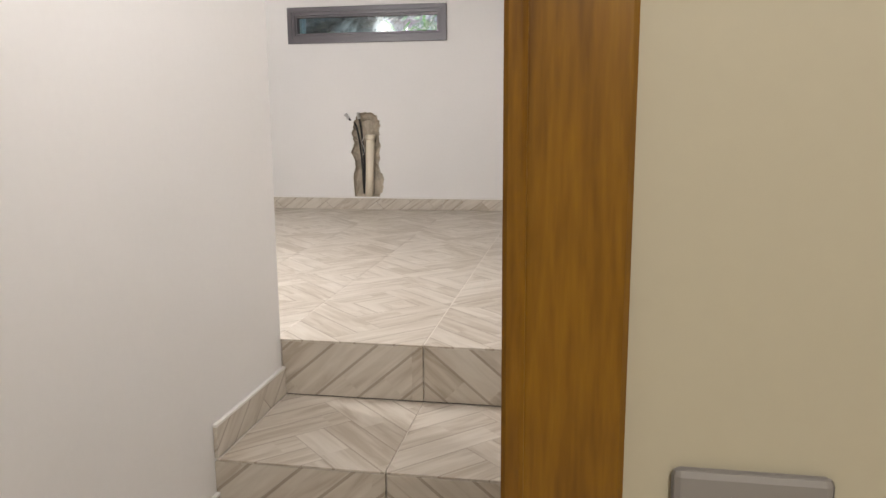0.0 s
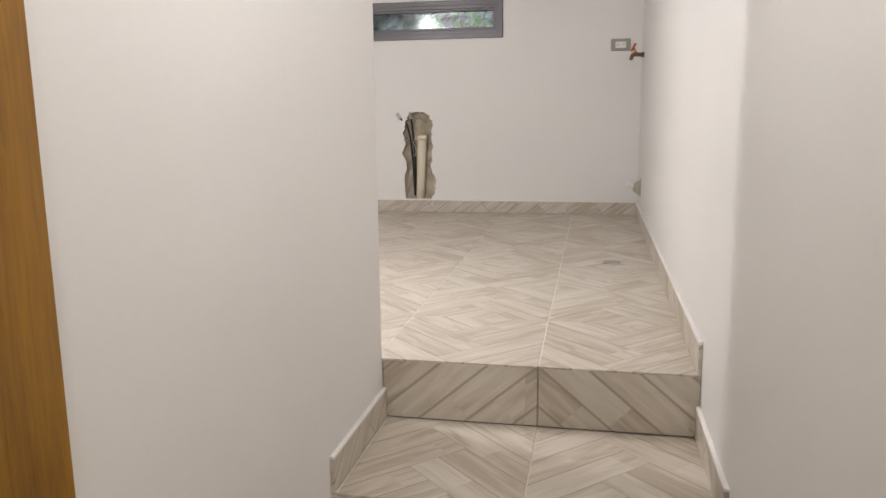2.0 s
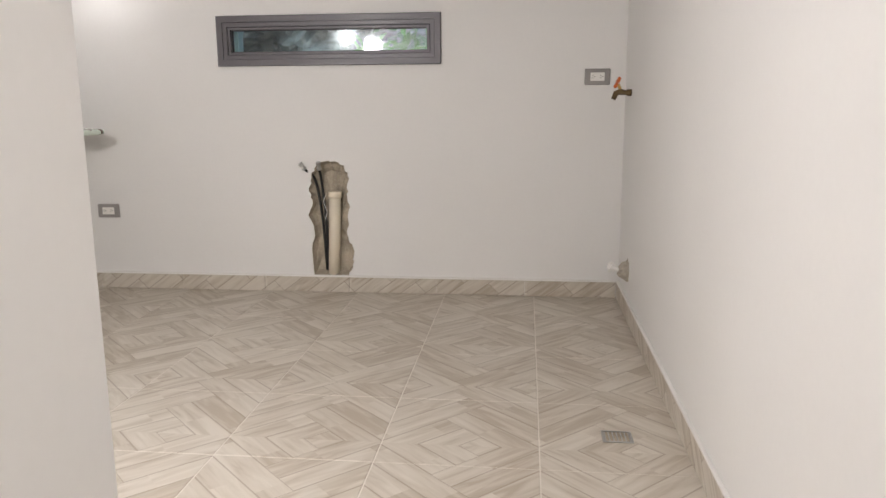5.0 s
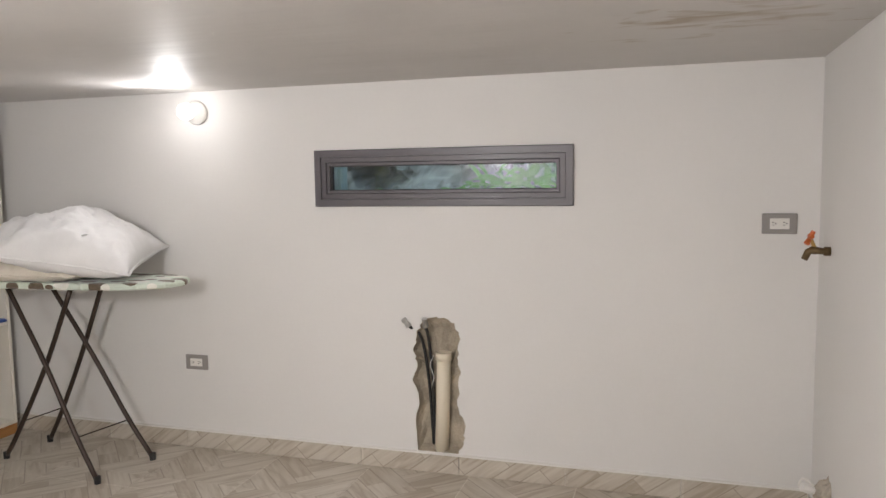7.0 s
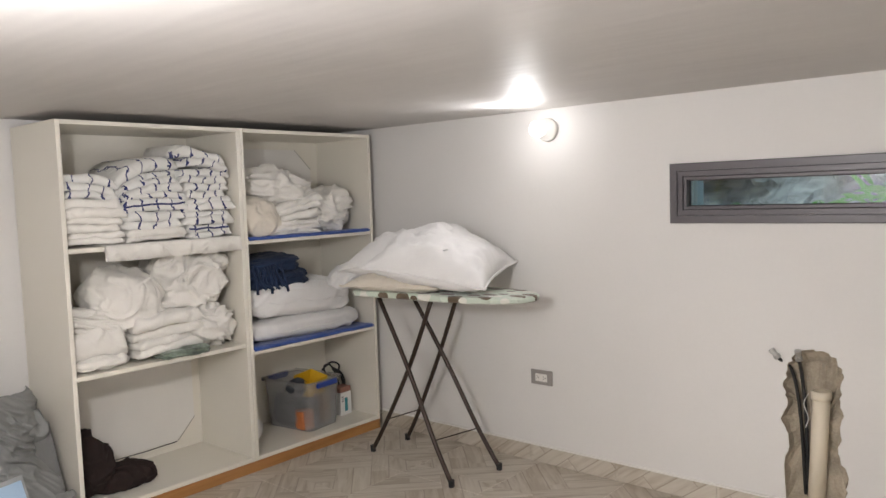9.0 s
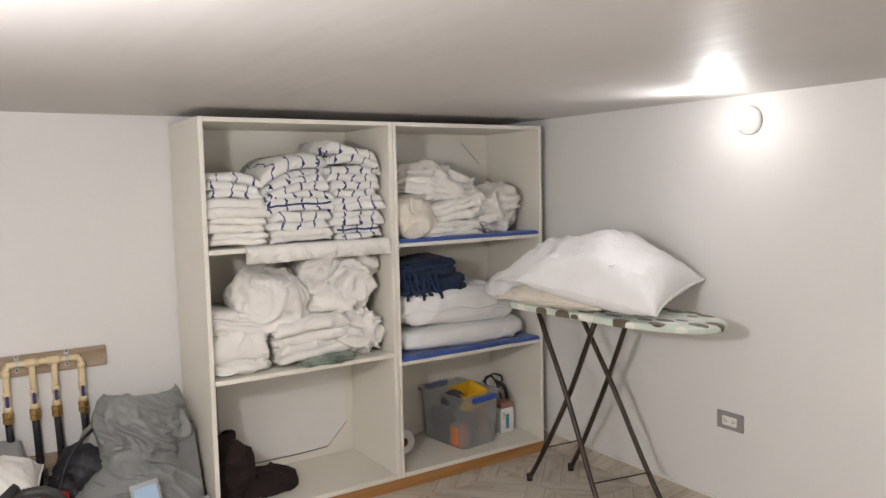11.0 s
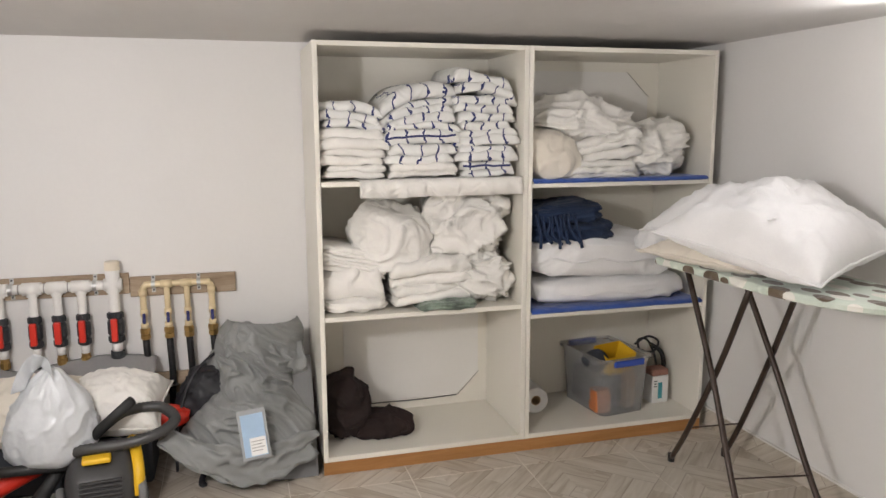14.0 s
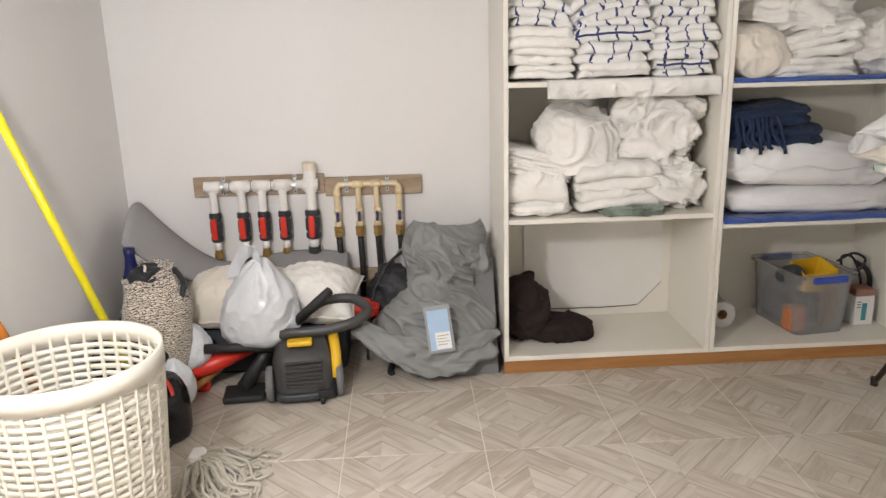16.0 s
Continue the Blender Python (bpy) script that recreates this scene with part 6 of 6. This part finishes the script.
tote = thing("animal_print_bag", (-3.66, -3.0, 0.0), "animal-print tote bag slumped in the corner", "bag", rz=20)
M_PRINT = animal_print()
part("body", cloth_bm(0.40, 0.20, 0.47, seed=81, wrinkle=0.022, boxy=0.6, round_z=0.6, freq=6), M_PRINT, tote, "", True)
part("lining", cloth_bm(0.20, 0.10, 0.07, seed=82, wrinkle=0.012, boxy=0.8, round_z=0.8), M_BLACKCL, tote, "dark inside of the bag", True).matrix_basis = pose(0.03, -0.02, 0.415)
part("strap", tubed(curve_pts([(0.17, 0.07, 0.36), (0.13, 0.10, 0.44), (0.02, 0.08, 0.47), (-0.08, 0.10, 0.40), (-0.12, 0.10, 0.28)], 6), 0.010, 8), M_BLACKCL, tote, "black shoulder strap", True)
part("cord", tubed(curve_pts([(0.16, -0.05, 0.42), (0.06, -0.02, 0.50), (-0.03, -0.04, 0.47)], 6), 0.005, 8), M_CREAM, tote, "", True)
flask = thing("blue_bottle", (-3.66, -3.07, 0.0), "dark blue bottle standing in the animal-print bag", "bottle")
part("body", lathed([(0.032, 0.0), (0.036, 0.01), (0.036, 0.44), (0.022, 0.49), (0.018, 0.53), (0.020, 0.535), (0.020, 0.56), (0.0, 0.56)], 20, (0, 0, 0)), mat("dark_blue_gloss", (0.012, 0.016, 0.09), 0.2, vary=0.05), flask, "", True)
bundle("black_holdall", (-3.48, -3.03, 0.0), (0.26, 0.22, 0.34), M_BLACKCL, "black fabric holdall slumped against the wall", "bag", seed=83, wrinkle=0.018, boxy=0.6, round_z=0.7, freq=7)
globe = thing("black_helmet", (-3.28, -2.90, 0.0), "glossy black rounded plastic helmet with a red stripe", "helmet")
part("shell", shell(0.20, 0.20, 0.0, 0.215, 1.0, 36, 24), M_BLACKGLOSS, globe, "", True)
part("stripe", tubed(curve_pts([(0.035, 0.045, 0.212), (0.055, 0.062, 0.198), (0.068, 0.072, 0.175)], 5), 0.007, 8), M_RED, globe, "red stripe")

# ---- laundry basket, poles and mop ----
basket = thing("laundry_basket", (-2.655, -2.885, 0.0), "tall cream plastic laundry basket with woven slots", "laundry basket")
BH, NR, NC = 0.55, 24, 34


def brad(z):
    return 0.178 + 0.046 * (z / BH) ** 0.8


def hoop(z, h, t, wavy=0.0):
    bm = bmesh.new()
    n = 96
    loops = [[], [], [], []]
    for i in range(n):
        a = 2 * math.pi * i / n
        wv = wavy * math.cos(a * NC / 2) 
        for q, (dr, dz) in enumerate(((t, -h / 2), (t, h / 2), (-t, h / 2), (-t, -h / 2))):
            r = brad(z) + dr + wv
            loops[q].append(bm.verts.new((r * math.cos(a), r * math.sin(a), z + dz)))
    for q in range(4):
        bridge(bm, loops[q], loops[(q + 1) % 4])
    return bm


for k in range(NR):
    z = 0.05 + k * (BH - 0.085) / (NR - 1)
    part("band", hoop(z, 0.0138, 0.0017, 0.0018 if k % 2 else -0.0018), M_BASKET, basket, "", True)
part("rim", hoop(BH - 0.016, 0.052, 0.0045), M_BASKET, basket, "broad plain rim", True)
part("base", lathed([(0.0, 0.004), (0.17, 0.004), (0.176, 0.0), (0.182, 0.05), (0.178, 0.05), (0.172, 0.008), (0.0, 0.008)], 48), M_BASKET, basket, "", True)
for k in range(NC):
    a = 2 * math.pi * k / NC
    pts = [(brad(z) * math.cos(a), brad(z) * math.sin(a), z) for z in (0.03, 0.2, 0.38, BH - 0.02)]
    part("upright", tubed(pts, 0.0055, 6), M_BASKET, basket)
pole = thing("broom_pole", (-3.20, -2.86, 0.0), "yellow painted pole leaning on the wall", "pole")
part("pole", tubed([(0, 0, 0.02), (0.245, -0.31, 1.34)], 0.0125, 14), M_POLE, pole, "", True)
part("ferrule", tubed([(0, 0, 0.0), (0.012, -0.0155, 0.066)], 0.016, 14), M_DARK, pole)
pole2 = thing("mop_pole", (-3.00, -3.02, 0.0), "orange wooden mop pole leaning on the wall", "pole")
part("pole", tubed([(0, 0, 0.01), (0.36, -0.155, 1.06)], 0.012, 14), mat("orange_varnished_pole", (0.50, 0.15, 0.02), 0.35, vary=0.1), pole2, "", True)
mop = thing("string_mop", (-3.01, -2.64, 0.0), "grey cotton string mop spread on the floor", "mop")
part("clamp", boxed(-0.05, 0.03, -0.10, -0.05, 0.03, 0.075, 0.01), M_WHITEPL, mop)
rnd = random.Random(17)
for k in range(64):
    a = rnd.uniform(-0.75, 1.9)
    ln = rnd.uniform(0.14, 0.235)
    d = Vector((math.cos(a + 0.5), math.sin(a + 0.5), 0))
    s = Vector((-d.y, d.x, 0))
    st = Vector((-0.01 + rnd.uniform(-0.035, 0.035), -0.075 + rnd.uniform(-0.02, 0.02), 0.05))
    w = rnd.uniform(-0.03, 0.03)
    pts = curve_pts([st, st + d * ln * 0.3 + Vector((0, 0, rnd.uniform(0.0, 0.02))), st + d * ln * 0.6 + s * w + Vector((0, 0, -0.03 + rnd.uniform(-0.005, 0.012))), st + d * ln * 0.85 - s * w + Vector((0, 0, -0.042)), st + d * ln + s * w * 0.6 + Vector((0, 0, -0.044))], 3)
    part("strand", tubed(pts, 0.0052, 6), M_MOP, mop, "", True)

# ---- tiles and skirting, last ----


def tile_mesh(name, dx, dy, h=0.006, material=M_TILE):
    bm = bmesh.new()
    box(bm, 0, dx, 0, dy, -h, 0, 0.0012)
    me = bpy.data.meshes.new(name)
    bm.to_mesh(me)
    bm.free()
    me.materials.append(material)
    return me


def place_mesh(name, me, parent, m):
    ob = new(name, me)
    ob.parent = parent
    ob.matrix_basis = m
    return ob


GX, GY, PX, PY, JOINT = -0.410, -0.03, 0.4435, 0.45, 0.003
cache = {}


def lay(parent, xs, ys, z, material, tag, jitter=0.0004):
    for x0, x1 in zip(xs, xs[1:]):
        for y0, y1 in zip(ys, ys[1:]):
            dx, dy = round(x1 - x0 - JOINT, 4), round(y1 - y0 - JOINT, 4)
            if dx < 0.01 or dy < 0.01:
                continue
            key = (tag, dx, dy)
            if key not in cache:
                cache[key] = tile_mesh("tile", dx, dy, material=material)
            place_mesh("tile", cache[key], parent, pose(x0 + JOINT / 2, y0 + JOINT / 2, z + random.uniform(-jitter, jitter)))


xs = sorted([LEFT + 0.001] + [GX - PX * i for i in range(9) if GX - PX * i > LEFT + 0.02] + [-0.001])
ys = sorted([FRONT + 0.001] + [GY - PY * i for i in range(1, 8) if GY - PY * i > FRONT + 0.02] + [-0.001])
lay(floor, [x for x in xs if x < -0.8] + [], ys, 0.0, M_TILE, "f")
ys2 = [STEP_Y] + [y for y in ys if y > STEP_Y + 0.02]
lay(floor, [x for x in xs if x > -1.3][-3:], ys2, 0.0, M_TILE, "f")
lay(stairs, [STAIR_L + 0.013, -0.41, -0.001], [STEP2_Y, STEP_Y - 0.001], -0.168, M_TILE, "f")
lay(stairs, [STAIR_L + 0.013, -0.41, -0.001], [STEP3_Y, STEP2_Y - 0.001], -0.338, M_TILE, "f")
for y, z0, z1 in ((STEP_Y, -0.166, -0.0065), (STEP2_Y, -0.336, -0.1745), (STEP3_Y, LOW + 0.001, -0.3445)):
    for x0, x1 in ((STAIR_L + 0.001, -0.4115), (-0.4085, -0.001)):
        part("riser_tile", boxed(x0, x1, y + 0.001, y + 0.011, z0, z1, 0.0012), M_STEP, stairs)
hx = [-2.19 + 0.45 * i for i in range(9)]
hy = [-7.55 + 0.45 * i for i in range(9)] + [STEP3_Y]
lay(floor_low, hx, hy, LOW, M_TILE, "f")

skirting = tagged(new("baseboard"), "tile skirting with plank print and white top edge", "baseboard", "", "structure")


def skirt(x0, y0, x1, y1, z, nx, ny, first=0.0, step=0.4435, h=0.078):
    """Skirting tiles along a line; (nx, ny) points off the wall."""
    d = Vector((x1 - x0, y1 - y0, 0))
    length = d.length
    d.normalize()
    cuts = [0.0] + [first + step * i for i in range(20) if 0.02 < first + step * i < length - 0.02] + [length]
    for a, c in zip(cuts, cuts[1:]):
        p, q = Vector((x0, y0, 0)) + d * (a + 0.001), Vector((x0, y0, 0)) + d * (c - 0.001)
        r, s = p + Vector((nx, ny, 0)) * 0.010, q + Vector((nx, ny, 0)) * 0.010
        bx = (min(p.x, q.x, r.x, s.x), max(p.x, q.x, r.x, s.x), min(p.y, q.y, r.y, s.y), max(p.y, q.y, r.y, s.y))
        part("skirting_tile", boxed(*bx, z + 0.001, z + h, 0.001), M_SKIRT, skirting)
    p, q = Vector((x0, y0, 0)), Vector((x1, y1, 0)) + Vector((nx, ny, 0)) * 0.011
    part("top_edge", boxed(min(p.x, q.x), max(p.x, q.x), min(p.y, q.y), max(p.y, q.y), z + h + 0.0005, z + h + 0.008, 0.001), M_TRIM, skirting)


skirt(-0.0115, -0.0005, LEFT + 0.012, -0.0005, 0, 0, -1, 0.4435)
skirt(-0.0005, -0.0125, -0.0005, STEP_Y + 0.002, 0, -1, 0, 0.43, 0.45)
skirt(-0.0005, STEP_Y, -0.0005, STEP2_Y + 0.002, -0.168, -1, 0)
skirt(STAIR_L + 0.0005, STEP_Y, STAIR_L + 0.0005, STEP2_Y + 0.002, -0.168, 1, 0)
skirt(-0.0005, STEP2_Y, -0.0005, STEP3_Y + 0.002, -0.338, -1, 0)
skirt(STAIR_L + 0.0005, STEP2_Y, STAIR_L + 0.0005, STEP3_Y + 0.002, -0.338, 1, 0)
skirt(LEFT + 0.0005, SY0 - 0.004, LEFT + 0.0005, FRONT + 0.012, 0, 1, 0)
skirt(LEFT + 0.0005, FRONT + 0.0005, -0.99, FRONT + 0.0005, 0, 0, 1)
